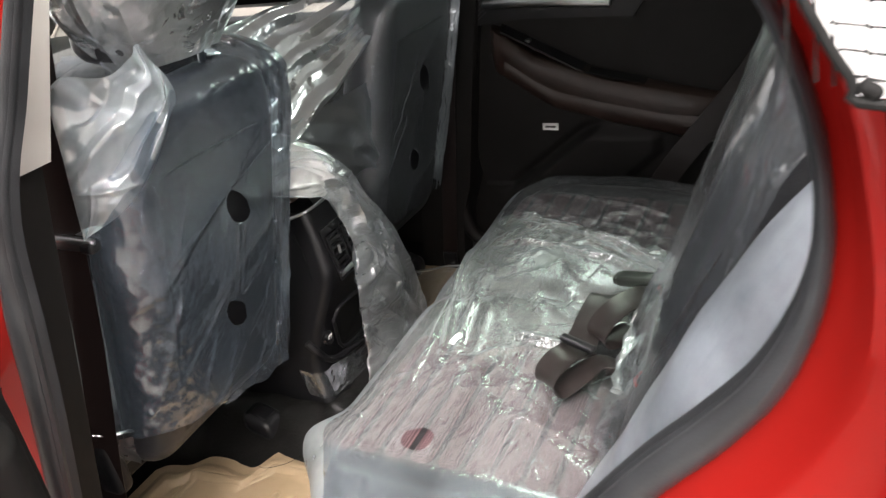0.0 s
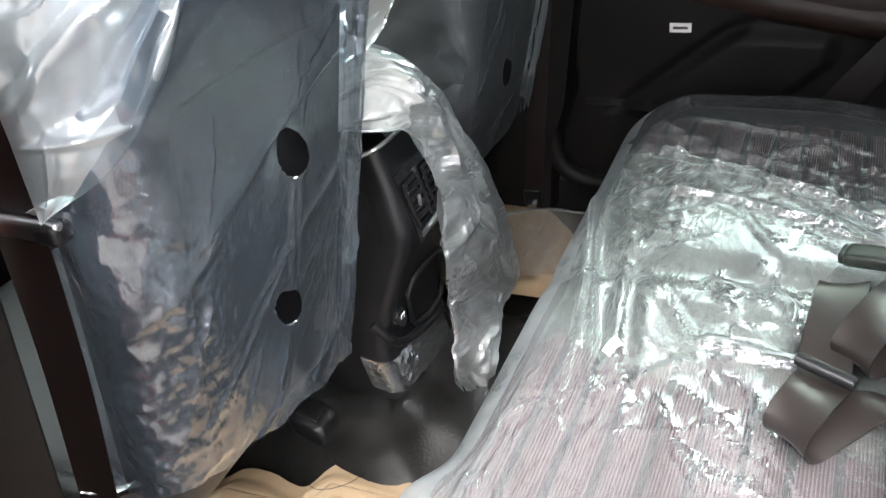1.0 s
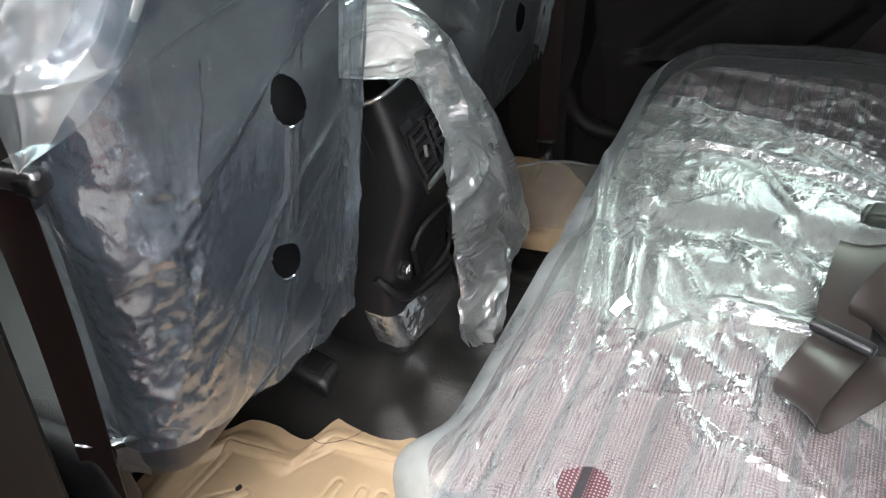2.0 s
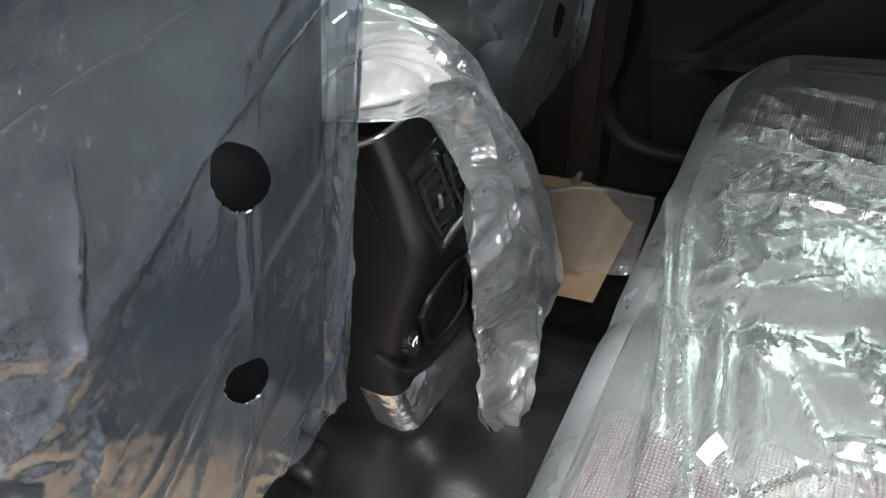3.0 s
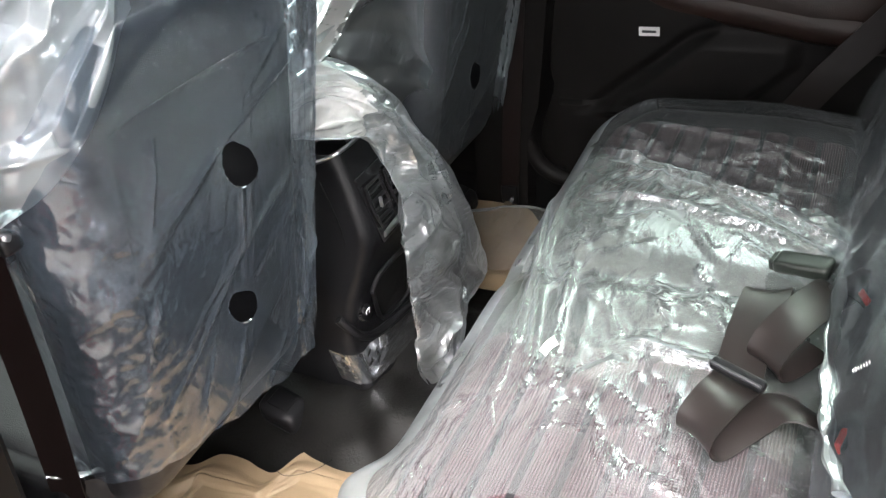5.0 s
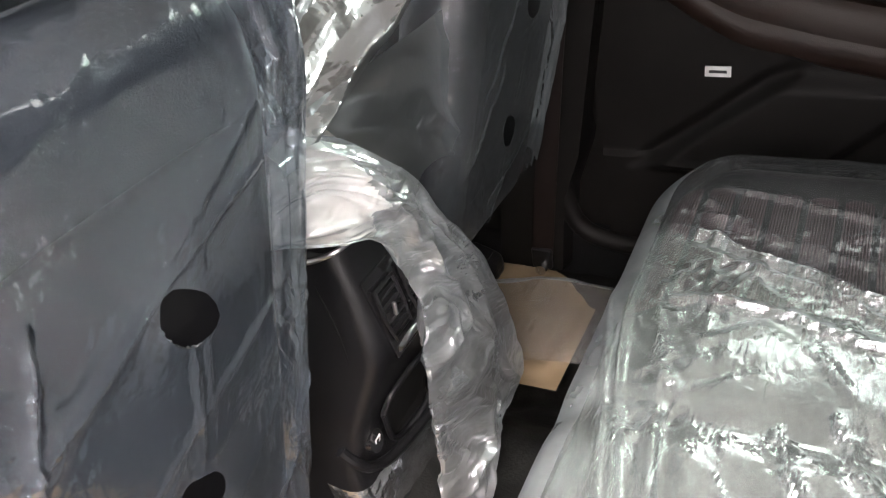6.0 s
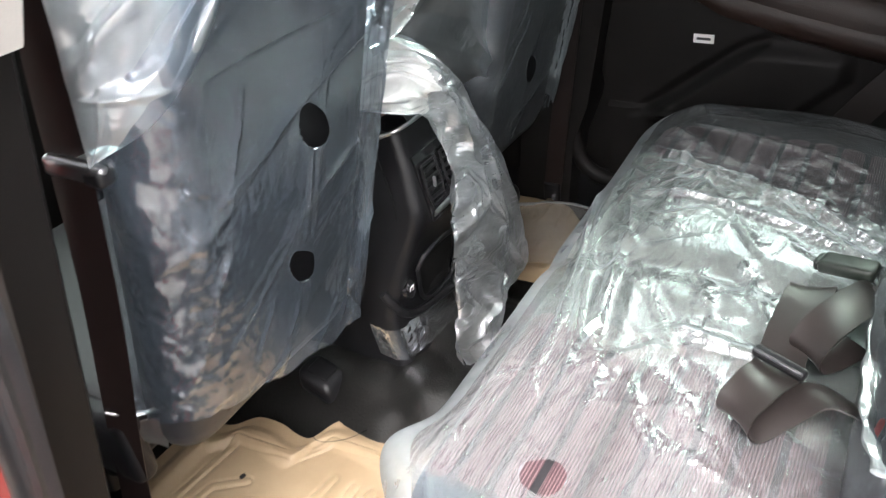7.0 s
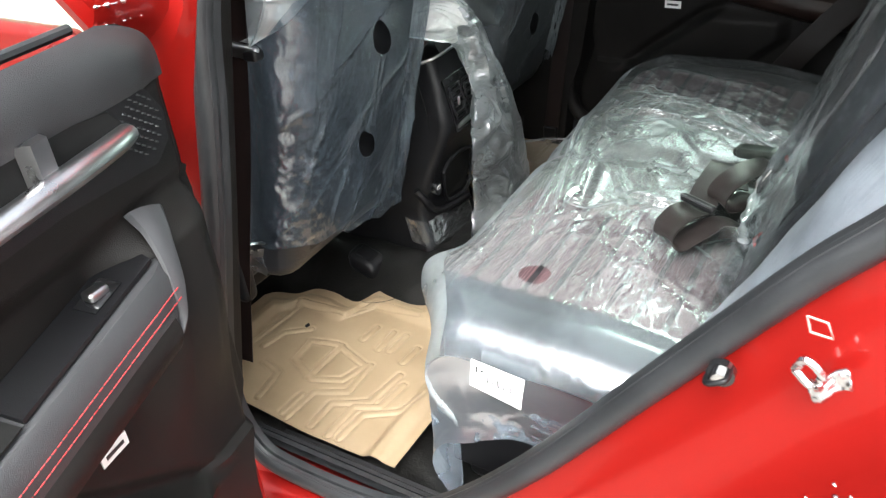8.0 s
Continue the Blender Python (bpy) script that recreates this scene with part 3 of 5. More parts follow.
part("pillar_cover", pillar(-0.522, -0.47, 0.236, 0.312, 1.278, 1.56, 0.13, 0.05), LIGHT, body, "light grey upper pillar cover")
# front door beyond the pillar, its skin and its inside
part("front_door", block((-1.55, 0.19, 0.35), (-0.78, 0.232, 1.185), 0.02), RED, body, "closed red front door")
part("front_door_trim", block((-1.55, 0.236, 0.4), (-0.8, 0.3, 1.12), 0.03), TRIM, body, "dark front door trim")
part("rocker", block((-1.6, 0.13, 0.2), (0.2, 0.24, 0.43), 0.03), RED, body, "red rocker panel")
# far side: lower wall, pillars, sill
part("far_sill", block((-1.6, 1.66, 0.2), (0.9, 1.78, 0.46), 0.02), PLASTIC, body)
part("far_pillar", loft([[(x - 0.14, 1.62, z), (x, 1.62, z), (x + 0.008, 1.66, z), (x + 0.008, 1.74, z), (x - 0.14, 1.74, z)]
                         for x, z in ((-0.66, 0.38), (-0.645, 0.56), (-0.61, 0.66), (-0.55, 1.05), (-0.50, 1.3), (-0.42, 1.63))]), TRIM, body, "dark far pillar cover")
FARSEAL = [(-0.5, 1.32), (-0.535, 1.12), (-0.60, 0.8), (-0.636, 0.62), (-0.63, 0.53), (-0.59, 0.476), (-0.5, 0.458), (-0.3, 0.455)]
part("far_seal", tube(catmull([(x - 0.012, 1.64, z) for x, z in FARSEAL], 8), 0.02, 12), TRIM, body, "thick black rubber seal of the far opening")
part("far_gap_wall", block((-0.8, 1.70, 0.4), (-0.35, 1.77, 1.2), 0.02), TRIM, body)
part("far_side", block((0.15, 1.66, 0.4), (1.3, 1.78, 1.2), 0.03), TRIM, body)
part("far_front_side", block((-1.7, 1.66, 0.4), (-0.79, 1.78, 1.15), 0.03), TRIM, body)
part("far_rear_pillar", block((0.36, 1.52, 1.2), (0.62, 1.66, 1.64), 0.03), LIGHT, body)
part("near_rear_pillar", block((0.36, 0.32, 1.15), (1.0, 0.36, 1.64), 0.015), LIGHT, body)
part("near_rear_wall", block((0.34, 0.24, 0.4), (1.3, 0.30, 1.16), 0.02), TRIM, body)
part("tailgate", block((1.3, 0.2, 0.3), (1.38, 1.72, 1.1), 0.03), RED, body)
part("dashboard", soft_box((0.32, 0.68, 0.3), 0.1, 6, None, None, pose(-1.75, MID, 0.86)), TRIM, body, "dark dashboard")
part("roof_skin", soft_box((1.4, 0.62, 0.02), 0.018, 8, lambda q: q + Vector((0, 0, -0.05 * (q.x / 1.4) ** 2 - 0.06 * (q.y / 0.62) ** 4)), None, pose(0.0, MID, 1.72)), RED, body, "red roof")
part("roof_rail", tube(catmull([(-1.35, 0.39, 1.58), (-0.43, 0.36, 1.62), (0.0, 0.355, 1.63), (0.2, 0.355, 1.61), (0.36, 0.35, 1.58)], 8), 0.035, 10), RED, body)
part("roof_rail", tube(catmull([(-1.35, 1.55, 1.58), (-0.43, 1.57, 1.63), (0.3, 1.57, 1.63), (1.2, 1.52, 1.55)], 8), 0.025, 10), LIGHT, body)
part("front_pillar", tube([(-1.35, 0.36, 1.52), (-2.1, 0.22, 1.08)], 0.045, 8), LIGHT, body)
part("front_pillar", tube([(-1.35, 1.56, 1.52), (-2.1, 1.7, 1.08)], 0.045, 8), LIGHT, body)
wind = part("windshield", sheet(lambda u, v: Vector((-2.1 + 0.75 * v, 0.24 + 1.44 * u + 0.12 * v * (0.5 - u) * 2, 1.1 + 0.5 * v)), 6, 4), GLASS, body, "tinted windscreen")
wind.visible_shadow = False
rear_glass = part("rear_window", sheet(lambda u, v: Vector((1.36 - 0.25 * v, 0.3 + 1.32 * u, 1.1 + 0.5 * v)), 4, 4), GLASS, body, "tinted rear window")
rear_glass.visible_shadow = False
for x0, x1 in ((-1.45, -0.68), (-0.5, 0.36)):
    g = part("side_window", sheet(lambda u, v: Vector((x0 + (x1 - x0) * u, 1.72 - 0.14 * v, 1.18 + 0.44 * v)), 4, 4), GLASS, body, "green-tinted side window")
    g.visible_shadow = False
g = part("side_window", sheet(lambda u, v: Vector((-1.45 + 0.75 * u, 0.205 + 0.1 * v, 1.18 + 0.34 * v)), 4, 4), GLASS, body, "green-tinted side window")
g.visible_shadow = False
# Added white sheet stands for the bright sky in the front window.
part("glare_sheet", sheet(lambda u, v: Vector((-1.43 + 0.73 * u, 0.222 + 0.1 * v + 0.002 * math.sin(u * 40), 1.17 + 0.33 * v)), 20, 6), GLARE, body, "added white sheet making the front window look bright")
# quarter window behind the opening
quarter = part("quarter_window", prism([(0.322, 0.13, 1.425), (0.30, 0.142, 1.475), (0.27, 0.16, 1.53), (0.95, 0.16, 1.53), (0.95, 0.13, 1.425)], (0, 0.004, 0)), CLEAR, body, "small rear quarter window")
part("window_frame", tube(catmull([(0.262, 0.112, 1.53), (0.296, 0.098, 1.466), (0.322, 0.09, 1.425), (0.34, 0.088, 1.412), (0.5, 0.088, 1.408), (0.95, 0.09, 1.405)], 4), 0.003, 8), DARK, quarter, "black rubber window frame")
# White sheet added over the pane, standing for its bright reflection.
part("reflection_sheet", prism([(0.325, 0.10, 1.412), (0.294, 0.116, 1.475), (0.265, 0.13, 1.54), (0.95, 0.13, 1.54), (0.95, 0.10, 1.412)], (0, 0.003, 0)), GLARE, quarter, "white sheet added for the pane's bright reflection")
# Dark grid of that reflection, drawn as thin tubes over the sheet.
for k in range(14):
    x = 0.288 + 0.0115 * k + 0.002 * math.sin(k * 2.3)
    part("grid_line", tube(catmull([(x + 0.006, 0.094, max(1.414, 1.424 - 0.002 * k)), (x + 0.002, 0.104, 1.47), (x - 0.008, 0.122, 1.535)], 4), 0.0008, 6), DARK, quarter)
for k in range(9):
    z = 1.422 + 0.012 * k
    part("grid_line", tube(catmull([(0.326 - 0.5 * (z - 1.415), 0.095 + 0.25 * (z - 1.42), z + 0.003), (0.36, 0.095 + 0.25 * (z - 1.42), z - 0.002), (0.5, 0.096 + 0.25 * (z - 1.42), z)], 4), 0.0008, 6), DARK, quarter)
part("corner_stop", soft_box((0.006, 0.004, 0.004), 0.0035, 3, None, None, pose(0.331, 0.088, 1.42, 0, 30, 0)), DARK, quarter, "black rubber corner stop")

# ceiling and floor
solo("ceiling", soft_box((1.36, 0.58, 0.012), 0.01, 8, lambda q: q + Vector((0, 0, -0.05 * (q.x / 1.36) ** 2 - 0.05 * (q.y / 0.6) ** 4)), None, pose(0.0, MID, 1.675)), HEADLINER, "light grey fabric headliner", "ceiling", kind="structure")


def floor_z(x, y):
    hump = 0.085 * smoothstep(0.30, 0.13, abs(y - 0.965)) * smoothstep(-0.2, -0.5, x)
    heel = 0.05 * smoothstep(-0.95, -1.1, x)
    step = 0.022 * ridge(x * 7 + y * 3, y * 6, 3.0)
    return 0.35 + hump + heel + step * 0.75 + 0.006 * wob(x * 10, y * 10, 5.0)


solo("floor", sheet(lambda u, v: Vector((-1.7 + 3.0 * u, 0.24 + 1.44 * v, floor_z(-1.7 + 3.0 * u, 0.24 + 1.44 * v))), 220, 120), CARPET, "dusty black vinyl car floor", "floor", kind="structure")

# ------------------------------------------------------------------ rear doors
def near_door(s, d, z):
    c, k = math.cos(radians(80)), math.sin(radians(80))
    return Vector((-0.5 + s * c + d * k, 0.1 - s * k + d * c, z + 0.005))


def far_door(s, d, z):
    return Vector((-0.60 + s, 1.655 - d, z))


def trim_depth(s, z):
    """How far the door's inner panel stands proud, over its length and height."""
    d = 0.012 * smoothstep(1.18, 1.22, z)
    d += 0.012 * smoothstep(0.668, 0.656, z)
    # swollen lower pocket with a slanting front
    front = 0.12 + (z - 0.652) * 1.27
    p = smoothstep(front - 0.016, front + 0.03, s) * smoothstep(0.84, 0.80, z) * smoothstep(0.63, 0.66, z)
    back = 0.52 - max(0.0, 0.77 - z) * 1.05
    p *= smoothstep(back + 0.02, back - 0.02, s)
    d += 0.02 * p - 0.010 * smoothstep(front - 0.05, front - 0.01, s) * smoothstep(front + 0.03, front, s) * smoothstep(0.86, 0.82, z) * smoothstep(0.63, 0.66, z)
    return d - 0.012 * smoothstep(0.02, 0.0, s) - 0.02 * smoothstep(-0.015, -0.036, s)


def rear_door(at, name, label):
    door = thing(name, label, "door", kind="structure")

    def strip(pts, r, n=6, sides=8, flat=1.0):
        return tube([at(*p) for p in catmull(pts, n)], r, sides, None, flat)

    # red shell with its edge, and the lower part of the window
    e = 0.02 if name == "door_2" else -0.012
    shell = [(e, 0.42), (e, 1.16), (e + 0.02, 1.195), (e + 0.05, 1.21), (0.95, 1.222), (0.98, 1.1), (0.86, 0.8), (0.7, 0.55), (0.55, 0.42)]
    near = -0.05 if name == "door_2" else -0.02
    bm = prism([at(s, near, z) for s, z in shell], at(0, -0.1, 0) - at(0, near, 0))
    bmesh.ops.bevel(bm, geom=list(bm.edges), offset=0.012, segments=3, affect="EDGES")
    part("shell", bm, RED, door, "red painted door shell")
    pane = part("window", sheet(lambda u, v: at(0.03 + 0.85 * u + 0.12 * v, -0.06 - 0.1 * v, 1.24 + 0.32 * v), 4, 4), CLEAR, door, "raised door window")
    pane.visible_shadow = False
    part("belt_strip", strip([(0.09, -0.008, 1.272), (0.4, -0.008, 1.28), (0.93, -0.008, 1.286)], 0.006), RUBBER, door, "black rubber window strip")
    if name == "door_1":
        part("frame_post", tube([at(-0.04, -0.08, 1.22), at(0.1, -0.17, 1.56)], 0.022, 8), RED, door)

    # inner panel with a rounded upper front corner
    def panel(u, v):
        z = 0.47 + 0.8 * v
        cut = 0.075 * (1 - math.sqrt(max(0.0, 1 - min(1.0, (z - 1.19) / 0.0801) ** 2))) if z > 1.19 else 0.04 * smoothstep(0.8, 0.6, z)
        if name == "door_1":
            cut -= 0.036 * smoothstep(1.085, 1.05, z) * smoothstep(0.55, 0.75, z)
        s = cut + (0.93 - cut) * u ** 1.2
        d = trim_depth(s, z)
        if name == "door_1":
            d += 0.016 * smoothstep(1.05, 1.09, z) * smoothstep(1.215, 1.19, z)
            d += 0.052 * smoothstep(-0.036, 0.06, s) * smoothstep(0.19, 0.11, s) * smoothstep(1.08, 1.03, z) * smoothstep(0.7, 0.95, z)
        return at(s, d, z)

    part("trim_panel", sheet(panel, 240, 180), TRIM, door, "dark moulded door panel")
    # The far pad takes the darker trim, which puts its shade into the colour.
    part("upper_pad", sheet(lambda u, v: at(0.004 + 0.075 * v ** 4 + 0.9 * u, 0.016 + 0.02 * math.sin(math.pi * (0.12 + 0.83 * v)) ** 0.7 * smoothstep(0.0, 0.06, u), 1.195 + 0.012 * u + 0.078 * v), 40, 14), SOFT if name == "door_1" else TRIM, door, "dark grey padded upper panel")
    # armrest, falling towards the rear
    def arm_z(s):
        return 1.035 - 0.2 * (s - 0.12) + (0.07 * smoothstep(0.30, 0.1, s) if name == "door_2" else 0.0)

    arm = part("armrest", loft([[at(s, d * k, arm_z(s) + zz) for d, zz in ((0.0, -0.12), (0.03, -0.122), (0.052, -0.11), (0.066, -0.085), (0.072, -0.05), (0.068, -0.018), (0.058, -0.004), (0.046, 0.0), (0.0, 0.0))]
                                for s, k in ((0.1, 0.3), (0.108, 0.62), (0.122, 0.88), (0.15, 1.0), (0.22, 1.0), (0.4, 1.0), (0.55, 1.0), (0.64, 0.9), (0.685, 0.62), (0.7, 0.25))]), SOFT if name == "door_1" else BROWN, door, "soft dark armrest")
    for off in (-0.03, -0.043) if name == "door_1" else ():
        for k in range(62):
            s = 0.135 + 0.0079 * k
            dd = 0.0725 if off > -0.04 else 0.0732
            part("stitch", tube([at(s, dd, arm_z(s) + off), at(s + 0.0058, dd, arm_z(s + 0.0058) + off)], 0.0008, 5), STITCH, arm)
    if name == "door_1":
        part("armrest_sweep", strip([(0.10, 0.022, 1.072), (0.112, 0.045, 1.052), (0.128, 0.067, 1.0), (0.142, 0.07, 0.955), (0.17, 0.062, 0.93), (0.21, 0.052, 0.912), (0.29, 0.045, 0.892)], lambda t: 0.004 + 0.020 * max(0.0, 1 - 2.0 * t) ** 1.2, 8, 10, 0.45), SATIN, door, "satin grey trim curve")
    part("brown_inlay", sheet(lambda u, v: at(0.15 + 0.5 * u, 0.0665 + 0.0085 * math.sin(math.pi * v), arm_z(0.15 + 0.5 * u) - 0.10 + 0.05 * v), 30, 8), BROWN if name == "door_2" else TRIM, door, "leather inlay along the armrest")
    # switch tray on the armrest
    tray = part("switch_tray", prism([at(0.125, 0.002, arm_z(0.125) + 0.006), at(0.138, 0.05, arm_z(0.138) + 0.002), at(0.345, 0.053, arm_z(0.345) + 0.002), at(0.345, 0.002, arm_z(0.345) + 0.006)], (0, 0, 0.005)), PLASTIC, door, "black window switch tray")
    part("window_switch", soft_box((0.009, 0.013, 0.006), 0.005, 3, None, None, Matrix.Translation(at(0.2, 0.026, arm_z(0.2) + 0.014))), METAL, tray, "chrome-tipped window switch")
    part("switch_well", prism([at(0.178, 0.012, arm_z(0.178) + 0.0095), at(0.178, 0.042, arm_z(0.178) + 0.0085), at(0.222, 0.042, arm_z(0.222) + 0.0085), at(0.222, 0.012, arm_z(0.222) + 0.0095)], (0, 0, 0.0015)), GLOSS, tray)
    # No hollow here: a dark slab paints the shade inside the pull cup.
    part("pull_cup_shade", prism([at(0.35, 0.006, arm_z(0.35) + 0.004), at(0.35, 0.056, arm_z(0.35) + 0.003), at(0.5, 0.056, arm_z(0.5) + 0.003), at(0.5, 0.006, arm_z(0.5) + 0.004)], (0, 0, 0.002)), DARK, door, "flat dark patch for the pull cup's shade")
    # handle bezel, recess, bar and lever
    bezel = part("handle_bezel", prism([at(s, 0.018, z) for s, z in ((0.034, 1.13), (0.03, 1.165), (0.048, 1.195), (0.1, 1.207), (0.25, 1.222), (0.47, 1.22), (0.50, 1.16), (0.47, 1.12), (0.2, 1.125), (0.1, 1.116), (0.06, 1.112))], at(0, 0.026, 0) - at(0, 0.018, 0)), PLASTIC, door, "black handle bezel")
    # Thin dark slab paints the shaded hollow behind the handle.
    part("recess_shade", prism([at(s, 0.0275, z) for s, z in ((0.09, 1.17), (0.11, 1.195), (0.2, 1.208), (0.42, 1.205), (0.44, 1.17), (0.42, 1.15), (0.12, 1.15))], at(0, 0.0285, 0) - at(0, 0.0275, 0)), DARK, bezel)
    for i in range(10):
        for j in range(7):
            s, z = 0.04 + 0.0068 * i, 1.125 + 0.0105 * j + 0.005 * (i % 2)
            if (s - 0.068) ** 2 / 0.031 ** 2 + (z - 1.162) ** 2 / 0.036 ** 2 < 1:
                part("speaker_hole", tube([at(s - 0.0022, 0.0265, z - 0.0012), at(s + 0.0022, 0.0268, z + 0.0012)], 0.0011, 6), SATIN, bezel)
    part("handle_bar", strip([(0.098, 0.034, 1.168), (0.13, 0.044, 1.17), (0.2, 0.05, 1.17), (0.3, 0.05, 1.166), (0.42, 0.042, 1.155)], lambda t: 0.012 + 0.003 * math.sin(math.pi * t), 8, 12, 0.8), METAL, door, "satin metal door pull")
    part("lever", loft([[at(0.2 + ds, dd, 1.172 + zz) for ds, dd in ((0, 0.03), (0.03, 0.03), (0.024, 0.046), (0.004, 0.046))] for zz in (0.0, 0.026, 0.042)]), METAL, door, "satin metal opening lever")
    # small white sticker with a printed bar
    tag = part("sticker", prism([at(0.215, 0.004, 0.823), at(0.258, 0.004, 0.823), at(0.258, 0.004, 0.842), at(0.215, 0.004, 0.842)], at(0, 0.006, 0) - at(0, 0.004, 0)), PAPER, door, "small white paper sticker")
    part("print_bar", prism([at(0.222, 0.0065, 0.830), at(0.251, 0.0065, 0.830), at(0.251, 0.0065, 0.835), at(0.222, 0.0065, 0.835)], at(0, 0.0072, 0) - at(0, 0.0065, 0)), SOFT, tag)
    return door


rear_door(near_door, "door_1", "open rear car door with dark trim and red stitching")
rear_door(far_door, "door_2", "closed far rear door with dark trim and brown inlay")


# ------------------------------------------------------------------ front seats
def seat_x(z):
    """The plane of the backrest's rear face."""
    return -0.634 + 0.26 * (z - 0.855)


def shoulder(z):
    """How the backrest narrows towards its rounded top."""
    t = max(0.0, min(1.0, (z - 1.165) / 0.172))
    return 0.34 + 0.66 * math.sqrt(1 - t * t)


def front_seat(label):
    seat = thing("front_seat", label, "car seat", "front seats")

    def back(q):
        t = (q.z + 0.34) / 0.68
        w = (1 + 0.06 * min(t, 0.8)) * shoulder(q.z + 0.982)
        x = q.x - 0.012 * math.cos(q.y / 0.235 * 1.4) * (1 if q.x > 0 else -1) + 0.26 * q.z
        return Vector((x + 0.012 * (1 if q.x > 0 else 0), q.y * w, q.z))

    part("backrest", soft_box((0.06, 0.186, 0.335), 0.055, 12, back, None, Matrix.Translation((seat_x(0.965) - 0.064, -0.012, 0.965))), LEATHER, seat, "black leather backrest")
    part("back_board", soft_box((0.008, 0.155, 0.25), 0.0075, 6, lambda q: Vector((q.x + 0.26 * q.z + 0.006 * math.cos(q.y * 8), q.y, q.z)), None, Matrix.Translation((seat_x(0.93) - 0.012, 0, 0.93))), PLASTIC, seat, "dark plastic seat back board")
    part("headrest", soft_box((0.05, 0.135, 0.10), 0.045, 8, lambda q: Vector((q.x + 0.2 * q.z - 0.02 * (q.y / 0.135) ** 2, q.y * (1 - 0.1 * q.z / 0.1), q.z)), None, Matrix.Translation((-0.555, -0.015, 1.44))), LEATHER, seat, "black leather headrest")
    for y in (-0.07, 0.04):
        part("headrest_post", tube([(-0.575, y, 1.27), (-0.56, y, 1.37)], 0.006, 8), METAL, seat)
    part("cushion", soft_box((0.24, 0.23, 0.055), 0.045, 8, lambda q: q + Vector((0, 0, -0.08 * (q.x + 0.25))), None, Matrix.Translation((-1.03, 0, 0.70))), LEATHER, seat, "black leather seat cushion")
    part("seat_base", block((-1.2, -0.2, 0.5), (-0.9, 0.2, 0.6), 0.02), PLASTIC, seat)
    for y in (-0.19, 0.19):
        part("rail", block((-1.35, y - 0.025, 0.44), (-0.98, y + 0.025, 0.48), 0.008), PLASTIC, seat)
        part("rail_leg", block((-1.08, y - 0.022, 0.37), (-1.02, y + 0.022, 0.445), 0.008), PLASTIC, seat)
        part("side_bracket", block((-1.25, y - 0.015, 0.47), (-0.92, y + 0.015, 0.54), 0.01), PLASTIC, seat)
    part("recline_cover", soft_box((0.1, 0.02, 0.06), 0.018, 4, None, None, pose(-0.86, -0.22, 0.66)), PLASTIC, seat)
    hump = part("rail_cover", soft_box((0.04, 0.034, 0.026), 0.02, 5, lambda q: q + Vector((0, 0, -0.35 * q.x)), None, pose(-0.812, 0.19, 0.425)), PLASTIC, seat, "black seat rail end cover")
    part("cap", soft_box((0.022, 0.02, 0.004), 0.0035, 2, None, None, pose(-0.812, 0.19, 0.450, 0, 19, 0)), PLASTIC, hump)
    return seat


NEAR, FAR = 0.6, 1.362
near_seat = front_seat("black leather front seat wrapped in clear film")
near_seat.location = (0, NEAR, 0)
far_seat = copy_thing(near_seat, pose(0, FAR, 0))


def round_holes(bm, holes, a, b, tall=1.0, shear=0.0):
    """Draws the ragged edge of cut holes out to a slightly uneven ring."""
    wide = 0.84 if shear else 1.12
    for v in bm.verts:
        if not v.is_boundary:
            continue
        for (ha, hb), hr in holes:
            da, db = (v.co[a] - ha + shear * (v.co[b] - hb)) / wide, (v.co[b] - hb) / tall
            dist = math.hypot(da, db)
            if hr * 0.5 < dist < hr * 1.4 and (a == 0 or v.co.x > seat_x(v.co.z) - 0.03):
                g = math.atan2(db, da)
                k = hr * (1 + 0.05 * math.sin(3 * g + hb * 9) + 0.025 * math.sin(5 * g)) / dist
                v.co[a], v.co[b] = ha + da * k * wide - shear * db * k * tall, hb + db * k * tall


